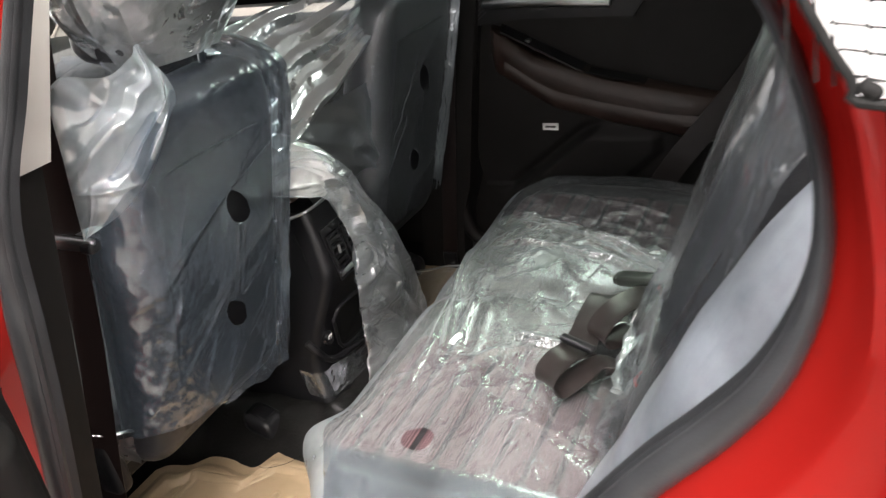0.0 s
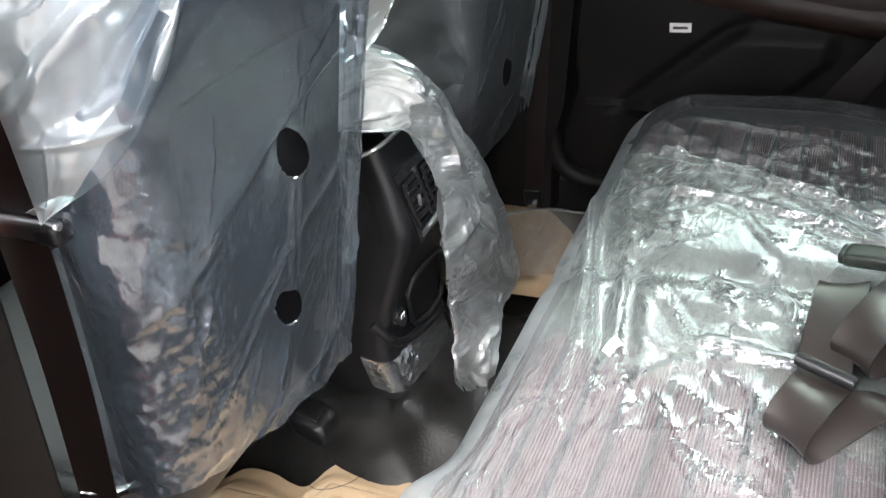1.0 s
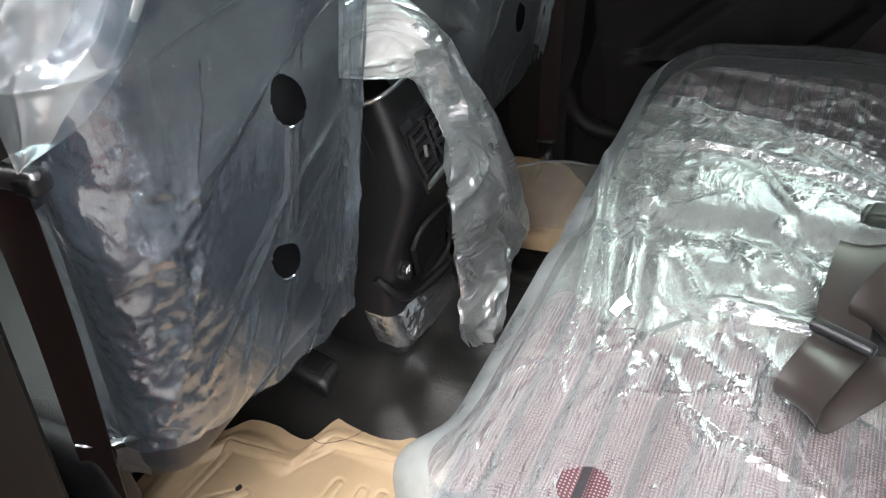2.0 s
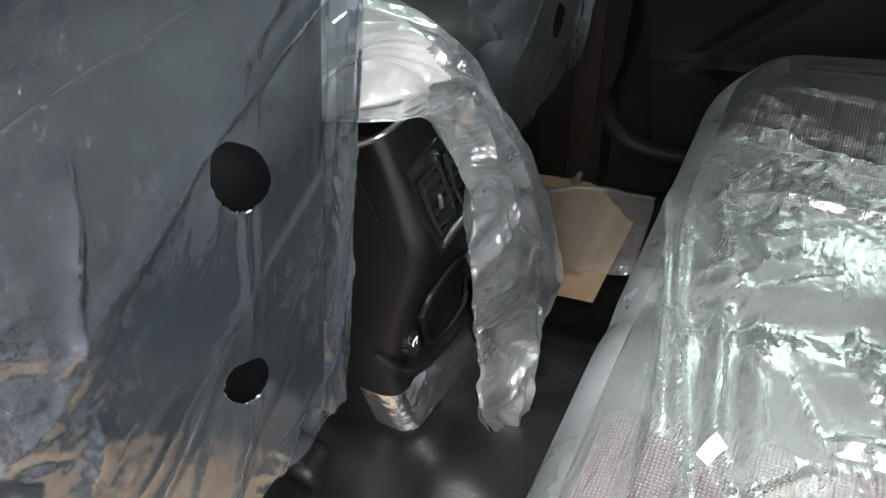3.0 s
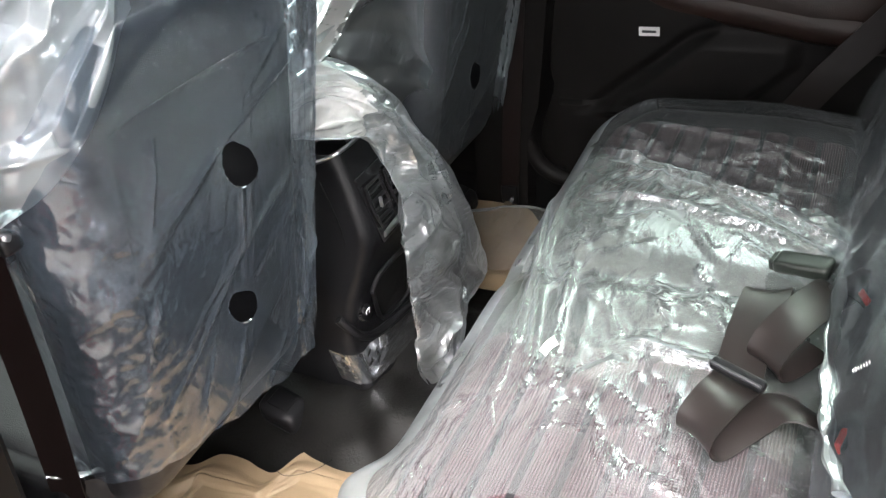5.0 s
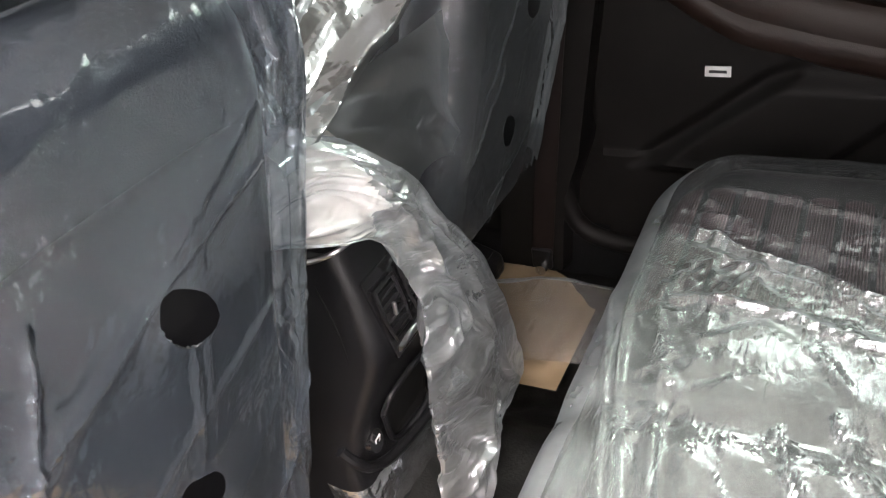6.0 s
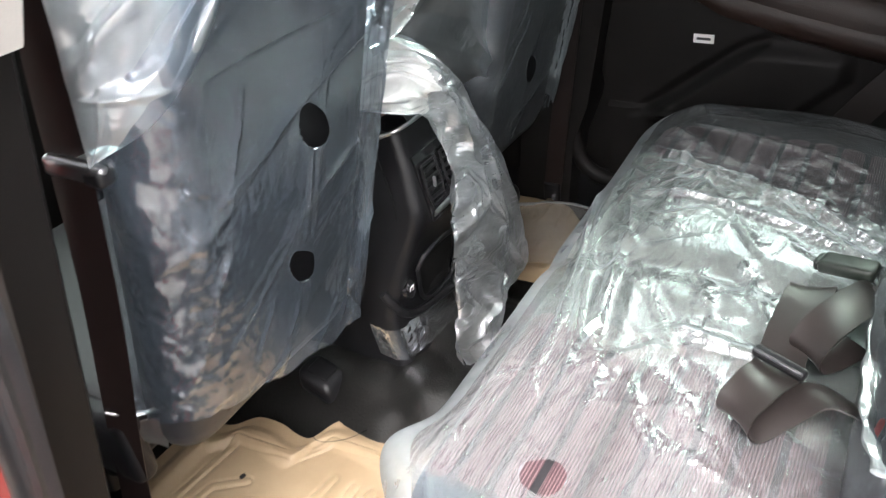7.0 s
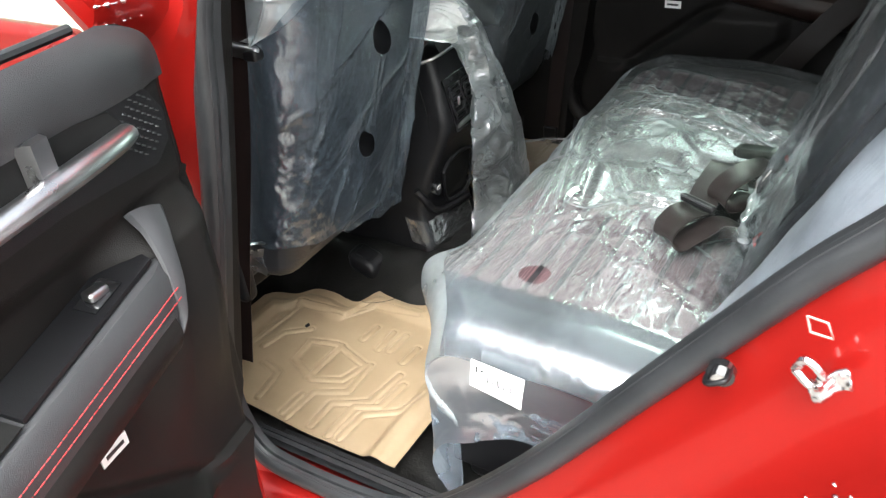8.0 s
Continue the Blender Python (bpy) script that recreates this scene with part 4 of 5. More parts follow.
def seat_film(name, centre, hole, label, seed, hem, loose, stuff, pulls=()):
    """Clear film pulled over a backrest, open at the bottom, with two punched holes."""
    half, deep, r = 0.206, 0.13, 0.05
    side = deep - r
    arc = r * math.pi / 2
    total = 2 * side + 2 * arc + 2 * (half - r)

    def outline(a):
        """A point and its outward normal along the wrap; a from 0 (near side) to 1."""
        s = a * total
        if s < side:
            return -deep + s, -half, 0.0, -1.0
        s -= side
        if s < arc:
            g = s / r
            return -r + r * math.sin(g), -half + r - r * math.cos(g), math.sin(g), -math.cos(g)
        s -= arc
        if s < 2 * (half - r):
            return 0.0, -half + r + s, 1.0, 0.0
        s -= 2 * (half - r)
        if s < arc:
            g = s / r
            return -r + r * math.cos(g), half - r + r * math.sin(g), math.cos(g), math.sin(g)
        s -= arc
        return -r - s, half, 0.0, 1.0

    holes = [(hole + 0.006, 0.857, 0.028), (hole + 0.024, 1.058, 0.03)]
    nu, nv = 260, 210

    def place(u, v):
        lowest = hem(u)
        z = lowest + (1.345 - lowest) * v
        x, y, nx, ny = outline(u)
        t = (z - 0.62) / 0.68
        y *= (1 + 0.06 * min(t, 0.8)) * shoulder(z)
        top = smoothstep(1.24, 1.345, z)
        # creases that hang from the shoulders, and finer folds at the hem
        slack = 0.3 + 0.7 * (1 - smoothstep(0.0, 0.16, v)) + loose(u, v)
        fold = 0.007 * wob(u * 4 + seed, v * 2.2 + u * 2.4, seed, 2) + 0.003 * wob(u * 12 + v * 9 + seed, v * 4 + u * 4, 7.0 + seed, 3)
        for k, (base, slope, amp) in enumerate(((0.50, 0.75, 0.0018), (0.16, 0.7, 0.0013), (0.80, 0.6, 0.0012), (-0.1, 1.1, 0.0013))):
            fold += amp * math.exp(-((v - base - slope * (u - 0.3)) / 0.012) ** 2) / max(0.3, 0.3 + loose(u, v))
        crumple = smoothstep(0.48, 0.28, u + 0.12 * wob(v * 3, 2.0, seed, 2)) * smoothstep(0.95, 0.6, v)
        fold += crumple * (0.0020 * (0.5 - ridge(u * 22 + v * 5, v * 18 - u * 4, seed)) + 0.0012 * (0.5 - ridge(u * 44, v * 30 + u * 9, seed + 2)))
        # long straight pulls, sharp on their lower side
        for ya, za, yb, zb, amp in pulls:
            dy, dz = yb - ya, zb - za
            size = math.hypot(dy, dz)
            t_ = ((centre + y - ya) * dy + (z - za) * dz) / size / size
            off = ((centre + y - ya) * dz - (z - za) * dy) / size + 0.006 * wob(t_ * 3, ya * 9, 2.0, 2)
            fold += amp * math.exp(-abs(off / (0.0028 if off > 0 else 0.006)) ** 1.3) * smoothstep(-0.05, 0.15, t_) * smoothstep(1.05, 0.85, t_) / max(0.3, slack)
        inboard = smoothstep(0.66, 0.72, u) * smoothstep(0.86, 0.78, u)
        fold += inboard * (0.005 * pleated(u * 150 + 2.5 * wob(v * 6, u * 4, 9.0, 2)) + 0.003 * pleated(u * 310 + 4 * wob(v * 9, u, 2.0, 2))) * (0.4 + 0.6 * wob(v * 4, 3.0, seed, 2)) / slack
        upright = (hole + 0.008 + 0.09 * (z - 0.855)) - (centre + y)
        fold += (0.0032 * math.exp(-(upright / 0.004) ** 2) + 0.0022 * math.exp(-((upright + 0.016) / 0.003) ** 2)) * smoothstep(1.2, 1.12, z) * smoothstep(0.7, 0.8, z) * (0.6 + 0.4 * wob(z * 22, y * 30, 3.0, 2)) / slack
        for hy, hz, hr in holes:
            fold *= smoothstep(hr * 0.9, hr * 1.7, math.hypot(centre + y - hy, z - hz))
        out = max(0.004, 0.006 + 0.011 * max(0.0, nx) + fold * slack * (0.35 + 0.65 * max(0.0, nx)))
        x, y = x + nx * out, y + ny * out
        x -= 0.09 * top * top
        p = Vector((seat_x(z) + x, centre + y, z + 0.002 * wob(u * 9, v * 9, seed)))
        return p

    def keep(u, v):
        if outline(u)[2] < 0.9:
            return True
        p = grid[int(v * nv)][int(u * nu)]
        return all(math.hypot((p.y - hy + 0.45 * (p.z - hz)) / 0.84, (p.z - hz) / 1.17) > hr * 0.93 for hy, hz, hr in holes)

    cover = thing(name, label, "seat cover", "front seat covers")
    grid = [[place(i / nu, j / nv) for i in range(nu + 1)] for j in range(nv + 1)]
    bm = sheet(lambda u, v: grid[round(v * nv)][round(u * nu)], nu, nv, None, keep)
    round_holes(bm, [((hy, hz), hr) for hy, hz, hr in holes], 1, 2, 1.17, 0.45)
    part("film", bm, stuff, cover, "", 16)
    # bag over the headrest, drawn in at the neck
    def bag(u, v):
        g = u * 2 * math.pi
        z = 1.325 + 0.25 * v
        w = 0.09 + 0.085 * math.sin(min(1.0, v * 1.7) * math.pi / 2) - 0.03 * smoothstep(0.75, 1.0, v)
        d = 0.05 + 0.035 * math.sin(min(1.0, v * 1.7) * math.pi / 2)
        k = 1 + 0.03 * wob(u * 6, v * 3, seed + 3, 2) + 0.10 * (1 - ridge(math.cos(g) * 2.6, math.sin(g) * 2.6, v * 0.8 + seed)) * (1.1 - 0.6 * v) + 0.03 * (1 - ridge(math.cos(g + v) * 6, math.sin(g + v) * 6, v * 2.0 + seed))
        return Vector((-0.56 + 0.2 * (z - 1.44) + d * k * math.cos(g), centre - 0.015 + w * k * math.sin(g), z))
    part("headrest_bag", sheet(bag, 110, 40, None, None, True), BAGFILM, cover, "crumpled clear bag over the headrest", 16)
    return cover


def near_hem(u):
    return 0.745 - 0.115 * smoothstep(0.0, 0.85, u) + 0.03 * smoothstep(0.85, 1.0, u) + 0.006 * math.sin(u * 37)


def near_loose(u, v):
    return 1.6 * smoothstep(0.42, 0.12, u) + 0.4 * smoothstep(0.85, 1.0, v)


cover = seat_film("seat_cover", NEAR, 0.6, "clear plastic film with two punched holes over a front seat", 1.3, near_hem, near_loose, SEATFILM,
                  ((0.43, 1.03, 0.79, 1.17, 0.0032), (0.46, 0.86, 0.78, 1.03, 0.002), (0.45, 0.80, 0.60, 0.93, 0.003), (0.50, 0.72, 0.545, 0.85, 0.005), (0.56, 0.69, 0.60, 0.80, 0.005),
                   (0.63, 0.66, 0.70, 0.74, 0.005), (0.70, 0.66, 0.785, 0.86, 0.005), (0.40, 0.76, 0.47, 0.98, 0.005), (0.47, 1.02, 0.5, 1.16, 0.004)))


FLAP_EDGE = catmull([(-0.603, 0.366, 1.132), (-0.558, 0.425, 1.15), (-0.53, 0.492, 1.20), (-0.505, 0.53, 1.275), (-0.495, 0.48, 1.35)], 10)


def flap(u, v):
    """A loose corner of film blown out beside the backrest's shoulder, pleated towards the neck."""
    left = Vector((-0.611, 0.36, 1.126)).lerp(Vector((-0.571, 0.352, 1.322 + 0.01 * wob(v * 3, 1.0))), v)
    k = v * (len(FLAP_EDGE) - 1)
    i = min(int(k), len(FLAP_EDGE) - 2)
    right = FLAP_EDGE[i].lerp(FLAP_EDGE[i + 1], k - i)
    p = left.lerp(right, u)
    p.z += (0.02 * math.sin(math.pi * u) + 0.016 * math.sin(u * 7 + 1)) * v ** 4
    p += Vector((0.034, -0.028, 0.01)) * math.sin(math.pi * min(1.0, u)) * (1 - 0.6 * u) * smoothstep(0.0, 0.4, v)
    p.x -= 0.03 * smoothstep(0.75, 1.0, u)
    # pleats fan out from the neck, sharper and closer towards the top
    fan = math.atan2(1.12 - v, 1.25 - u) + 0.12 * wob(u * 2.5, v * 2.5, 4.0, 2)
    high = smoothstep(0.3, 0.55, v)
    fold = high * (0.012 * pleated(fan * 17) + 0.007 * pleated(fan * 29 + 3 * wob(u * 2, v * 2, 8.0, 2)))
    fold += 0.004 * (0.5 - ridge(u * 4 + v, v * 4, 4.0)) * (0.4 + high)
    fold += 0.006 * math.exp(-((v - 0.36 - 0.05 * u) / 0.02) ** 2) + 0.005 * math.exp(-((u - 0.30 + 0.25 * v) / 0.025) ** 2) * (1 - high)
    p += Vector((0.65, -0.65, 0.3)) * fold * min(1.0, 8 * u + 0.2)
    return p


# Sky light on this corner is put into its paler film.
part("loose_flap", sheet(flap, 110, 140), FLAPFILM, cover, "loose bunched corner of clear film", 16)
part("hem_fold", tube(catmull([(-0.775, 0.365, 0.742), (-0.745, 0.378, 0.738), (-0.715, 0.412, 0.732)], 8), lambda t: 0.004 + 0.002 * math.sin(t * 9) ** 2, 8, None, 0.5), BAGFILM, cover, "bright rolled hem of the film", 0)
part("torn_end", sheet(lambda u, v: Vector((-0.745 + 0.025 * u - 0.02 * v + 0.002 * wob(u * 2, v * 2, 1, 2), 0.385 + 0.02 * u + 0.002 * wob(u * 2, v * 3, 3, 2), 0.72 - 0.07 * v * (0.6 + 0.4 * u))), 12, 20), FARSEATFILM, cover, "torn end of film hanging under the seat", 0)


def far_hem(u):
    return 0.70 + 0.004 * math.sin(u * 31) + 0.03 * smoothstep(0.6, 0.2, u)


def far_loose(u, v):
    return 1.0 * smoothstep(0.45, 0.1, u) + 0.3 * v


cover_far = seat_film("seat_cover", FAR, 1.328, "clear plastic film sagging in folds over a front seat", 6.1, far_hem, far_loose, FARSEATFILM, ((1.20, 0.95, 1.30, 1.13, 0.006), (1.17, 0.85, 1.27, 1.0, 0.006), (1.25, 0.75, 1.5, 0.83, 0.004)))


def far_fold(u, v):
    """Slack film stretched from the near seat's shoulder up to the far seat, pleated along its length."""
    low = Vector((-0.60, 0.80, 1.075)).lerp(Vector((-0.575, 1.20, 1.22)), u)
    high = Vector((-0.72, 0.80, 1.30)).lerp(Vector((-0.60, 1.30, 1.34)), u)
    w = v + 0.05 * wob(u * 2, v * 2, 3.0, 2)
    p = low.lerp(high, v)
    taper = 1 - 0.6 * u
    fold = 0.010 * pleated(w * 13 + 1) + 0.006 * pleated(w * 31 + 2 * wob(u * 2, v, 5.0, 2)) + 0.003 * wob(u * 6, v * 6, 2.0, 2)
    p += Vector((0.8, -0.3, 0.3)) * (fold * taper - 0.05 * math.sin(math.pi * u) * (0.3 + v))
    p.z += 0.006 * wob(u * 4, 1.0, 7.0, 2) - 0.02 * math.sin(math.pi * u) * (1 - v)
    return p


part("slack_fold", sheet(far_fold, 60, 130), PULLFILM, cover_far, "bright slack fold of clear film", 16)


def far_apron(u, v):
    """Clear film hanging below the slack fold, between the seats."""
    top = Vector((-0.604, 0.86 + 0.42 * u, 1.115 - 0.01 * u))
    p = top.lerp(Vector((-0.63, 1.06 + 0.25 * u, 0.9 + 0.02 * math.sin(u * 7))), v)
    p.x += 0.004 * pleated(u * 14 - v * 9 + 3 * wob(u * 2, v * 2, 5.0, 2)) * smoothstep(0.0, 0.2, v) + 0.003 * wob(u * 4, v * 2, 2.0, 2) - 0.03 * smoothstep(0.7, 1.0, u)
    return p


part("hanging_film", sheet(far_apron, 60, 40), FARSEATFILM, cover_far, "clear film hanging between the seats", 16)

# ------------------------------------------------------------------ centre console
console = thing("centre_console", "black rear end of the centre console with air vent and socket", "console")
# rear profile: height, rear face, half width
PROFILE = [(0.375, -0.66, 0.114), (0.40, -0.666, 0.114), (0.45, -0.672, 0.112), (0.53, -0.688, 0.11), (0.575, -0.682, 0.108), (0.60, -0.672, 0.107), (0.64, -0.662, 0.104),
           (0.69, -0.643, 0.095), (0.735, -0.625, 0.09), (0.765, -0.62, 0.087), (0.80, -0.626, 0.083), (0.85, -0.637, 0.077), (0.89, -0.65, 0.073), (0.906, -0.656, 0.071)]
CON = 0.98


def console_ring(z, x, w):
    r = 0.022
    pts = [(-1.25, CON - w), (-0.9, CON - w - 0.004), (x - r - 0.05, CON - w)]
    pts += [(x - r + r * math.sin(a), CON - w + r - r * math.cos(a)) for a in [k * math.pi / 12 for k in range(7)]]
    pts += [(x - r + r * math.cos(a), CON + w - r + r * math.sin(a)) for a in [k * math.pi / 12 for k in range(7)]]
    pts += [(x - r - 0.05, CON + w), (-0.9, CON + w + 0.004), (-1.25, CON + w)]
    return [(px, py, z) for px, py in pts]


prof = catmull([(x, w, z) for z, x, w in PROFILE], 4)
part("shell", loft([console_ring(p.z, p.x, p.y) for p in prof]), PLASTIC, console, "black grained plastic console shell")


def face(z):
    """The rear face at a height."""
    for a, b in zip(prof, prof[1:]):
        if a.z <= z <= b.z:
            return a.x + (b.x - a.x) * (z - a.z) / (b.z - a.z)
    return prof[-1].x


def on_face(y, z, off=0.0):
    return Vector((face(z) + off, y, z))


part("armrest_lid", soft_box((0.24, 0.088, 0.035), 0.028, 8, lambda q: q + Vector((0, 0, 0.02 * (1 - (q.y / 0.088) ** 2))), None, pose(-0.9, CON, 0.955)), LID, console, "brown leather armrest lid")
part("chrome_lip", tube(catmull([(-0.80, CON - 0.083, 0.875), (-0.705, CON - 0.082, 0.893), (-0.664, CON - 0.074, 0.906), (-0.648, CON - 0.05, 0.912), (-0.645, CON, 0.914), (-0.648, CON + 0.06, 0.912)], 8), 0.0035, 8), METAL, console, "thin chrome edge")
part("lip_latch", sheet(lambda u, v: Vector((-0.66 + 0.014 * u, CON - 0.045 + 0.09 * v, 0.918 + 0.018 * (1 - u) - 0.004 * u)), 6, 10), DARK, console, "glossy latch under the lid")
part("side_seam", tube(catmull([(-0.69, CON - 0.0815, 0.862), (-0.672, CON - 0.0845, 0.80), (-0.665, CON - 0.0875, 0.75), (-0.672, CON - 0.0905, 0.70), (-0.70, CON - 0.093, 0.66)], 6), 0.0012, 5), DARK, console)
# vent with frame, two nozzles and tabs
vent = part("air_vent", prism([on_face(CON - 0.064, 0.862, 0.002), on_face(CON + 0.064, 0.862, 0.002), on_face(CON + 0.06, 0.735, 0.002), on_face(CON - 0.045, 0.735, 0.002), on_face(CON - 0.056, 0.76, 0.002)], (0.004, 0, 0)), GLOSS, console, "glossy black rear air vent")
for side in (-1, 1):
    c = CON + side * 0.03
    nozzle = part("nozzle", tube([on_face(c - 0.022, 0.842, 0.008), on_face(c + 0.02, 0.842, 0.008), on_face(c + 0.022, 0.80, 0.008), on_face(c + 0.02, 0.77, 0.008), on_face(c - 0.018, 0.77, 0.008), on_face(c - 0.024, 0.80, 0.008), on_face(c - 0.022, 0.842, 0.008)], 0.0028, 6), PLASTIC, vent)
    for k in range(4):
        z = 0.782 + 0.016 * k
        part("slat", block(on_face(c - 0.019, z - 0.002, 0.003), on_face(c + 0.018, z + 0.002, 0.011), 0.001), PLASTIC, vent)
    part("tab", soft_box((0.003, 0.0028, 0.010), 0.0026, 3, None, None, Matrix.Translation(on_face(c - 0.004, 0.808, 0.012))), METAL, vent, "silver vent tab")
part("knurled_wheel", tube([on_face(CON - 0.045, 0.752, 0.004), on_face(CON + 0.05, 0.752, 0.004)], 0.006, 12), METAL, vent, "ribbed metal wheel")
# storage tray and socket
CUBBY = [(0.926, 0.632), (0.95, 0.656), (1.045, 0.640), (1.072, 0.575), (1.057, 0.528), (0.969, 0.538)]
# The slot is a flat black slab, its inner shade put into the colour.
part("tray", prism([on_face(y, z, 0.002) for y, z in CUBBY], (0.003, 0, 0)), DARK, console, "flat black patch for the storage slot's shade")
part("tray_rim", tube(catmull([on_face(y, z, 0.007) for y, z in [(y + (y - 1.0) * 0.06, z + (z - 0.595) * 0.08) for y, z in CUBBY + CUBBY[:1]]], 4), 0.0045, 8), PLASTIC, console, "rounded rim of the slot")
part("shelf_lip", tube(catmull([(-0.70, 0.868, 0.605), on_face(0.877, 0.575, 0.0), on_face(0.905, 0.54, 0.004), on_face(0.95, 0.517, 0.005), on_face(1.06, 0.498, 0.004)], 6), 0.0085, 10), PLASTIC, console, "soft ledge below the socket")
socket = part("usb_socket", tube([on_face(CON - 0.078, 0.6, 0.0), on_face(CON - 0.077, 0.602, 0.008)], 0.0165, 20), GLOSS, console, "round USB socket cover")
part("socket_mark", tube([on_face(CON - 0.082, 0.608, 0.0095), on_face(CON - 0.072, 0.610, 0.0095), on_face(CON - 0.070, 0.598, 0.0095), on_face(CON - 0.080, 0.596, 0.0095), on_face(CON - 0.082, 0.608, 0.0095)], 0.0012, 5), PAPER, socket)
part("socket_dot", tube([on_face(CON - 0.067, 0.594, 0.009), on_face(CON - 0.067, 0.594, 0.0105)], 0.0026, 8), PAPER, socket)


def console_wrap(u, z, off):
    """A place round the console's near rear corner; u from 0 on its side to 1 on its rear face."""
    x, w, r = face(z) , 0.112, 0.022
    d = u * 0.235
    if d < 0.03:
        return Vector((x - r - 0.03 + d, CON - w - off, z))
    if d < 0.065:
        g = (d - 0.03) / 0.035 * math.pi / 2
        return Vector((x - r + (r + off) * math.sin(g), CON - w + r - (r + off) * math.cos(g), z))
    return Vector((x + off, CON - w + r + d - 0.065, z))


part("lower_film", sheet(lambda u, v: console_wrap(u, 0.462 + 0.066 * v - 0.036 * u + 0.004 * wob(u * 9, v, 1.0, 2), 0.003 + 0.0007 * abs(wob(u * 7, v * 4, 2, 2))), 46, 24), BACKFILM, console, "clear protective film on the lower panel", 0)
part("foot", block((-0.95, CON - 0.12, 0.36), (-0.645, CON + 0.12, 0.40), 0.02), PLASTIC, console)


# ------------------------------------------------------------------ bag hanging over the console
OUTER = [(0.74, 1.08), (0.84, 1.095), (0.915, 1.045), (1.0, 0.945), (1.105, 0.80), (1.185, 0.61), (1.195, 0.50), (1.10, 0.51), (1.04, 0.46), (0.965, 0.385)]
INNER = [(0.72, 1.03), (0.80, 0.995), (0.885, 0.955), (0.93, 0.885), (0.945, 0.80), (0.93, 0.74), (0.925, 0.65), (0.915, 0.575), (0.905, 0.50), (0.925, 0.425)]
outer_line = catmull([(0, y, z) for y, z in OUTER], 12)
inner_line = catmull([(0, y, z) for y, z in INNER], 12)


def bag_point(side):
    def fn(u, v):
        k = v * (len(outer_line) - 1)
        i = min(int(k), len(outer_line) - 2)
        f = k - i
        a = inner_line[i].lerp(inner_line[i + 1], f)
        b = outer_line[i].lerp(outer_line[i + 1], f)
        p = a.lerp(b, u)
        puff = math.sin(math.pi * u) ** 0.6 * (0.02 + 0.008 * math.sin(v * 9))
        lean_u = u + 0.10 * math.sin(v * 5 + side) + 0.35 * wob(v * 7, u * 1.5 + side, 2.0, 2)
        crease = 0.0075 * pleated(lean_u * 13 + 5 * wob(v * 4, u, 7.0 + side, 2) + v * 14) * math.sin(math.pi * u) ** 0.5
        crease += 0.016 * (0.55 - ridge(lean_u * 3, v * 4.5, 5.0 + side)) * math.sin(math.pi * u) ** 0.5
        crease += 0.005 * (0.55 - ridge(lean_u * 6.5, v * 10, 1.0 + side)) + 0.008 * wob(u * 2.5, v * 8, 3.0 + side, 2)
        p.x = -0.58 + side * puff + crease - 0.07 * (1 - smoothstep(0.02, 0.2, v))
        p.y += 0.010 * wob(u * 3, v * 9, 11 + side, 2) + 0.003 * wob(v * 17, u, 5.0, 2)
        p.z += 0.006 * wob(u * 3, v * 11, 14 + side, 3)
        return p
    return fn


bag = thing("plastic_bag", "crumpled clear plastic bag draped over the console", "plastic bag")


def in_crown(u, v):
    return v < 0.20 + 0.05 * wob(u * 3, 1.0, 5.0, 2) - 0.06 * u


# The light on the bag's top is put into the whiter haze.
part("crown", sheet(bag_point(1), 90, 240, None, in_crown), CROWNFILM, bag, "bunched top of the bag, its light put into whiter film", 16)
part("front_layer", sheet(bag_point(1), 90, 240, None, lambda u, v: not in_crown(u, v)), BAGFILM, bag, "", 16)
part("rear_layer", sheet(bag_point(-1), 70, 180), BAGFILM, bag, "", 16)


# ------------------------------------------------------------------ rear bench
X0, X1, Y0, Y1 = -0.395, 0.12, 0.335, 1.545


def plan_round(y):
    """How far the front edge falls back towards the bench's ends."""
    return 0.085 * smoothstep(0.52, 0.32, y) ** 1.4 + 0.06 * smoothstep(1.36, 1.56, y) ** 1.4


def bench_top(x, y, grow=0.0):
    """The cushion's height over the plan; grow widens it for the film."""
    base = 0.718 + 0.012 * smoothstep(0.5, 1.2, y) + 0.014 * smoothstep(0.47, 0.40, y) + 0.012 * smoothstep(1.2, 1.45, y)
    base -= 0.02 * smoothstep(-0.1, 0.1, x)
    base += 0.028 * smoothstep(0.74, 1.06, y) * smoothstep(1.3, 1.12, y) * smoothstep(-0.38, -0.22, x)
    base -= 0.010 * math.exp(-((y - 0.93) / 0.03) ** 2) + 0.0
    r = 0.07
    d = max(0.0, x - (X0 + plan_round(y) - grow))
    if d < r:
        base -= r - math.sqrt(max(0.0, r * r - (r - d) ** 2))
    for r, d in ((0.05, y - (Y0 - grow)), (0.08, Y1 + grow - y)):
        if d < r:
            base -= r - math.sqrt(max(0.0, r * r - (r - max(0.0, d)) ** 2))
    return base


bench = thing("rear_seat", "dark leather rear bench with perforated pleats under clear film", "car seat")


def cushion(u, v):
    y = Y0 + (Y1 - Y0) * (0.5 - 0.5 * math.cos(math.pi * min(1.0, max(0.0, (v - 0.04) / 0.92))))
    front = X0 + plan_round(y)
    x = front + (X1 - front) * min(1.0, max(0.0, (u - 0.12) / 0.88)) ** 1.25
    z = bench_top(x, y)
    if u < 0.12:
        z = z + (0.47 - z) * (1 - u / 0.12)
        x += 0.06 * (1 - u / 0.12) ** 2
    if v < 0.04:
        z = z + (0.52 - z) * (1 - v / 0.04)
    if v > 0.96:
        z = z + (0.5 - z) * ((v - 0.96) / 0.04)
    return Vector((x, y, z))


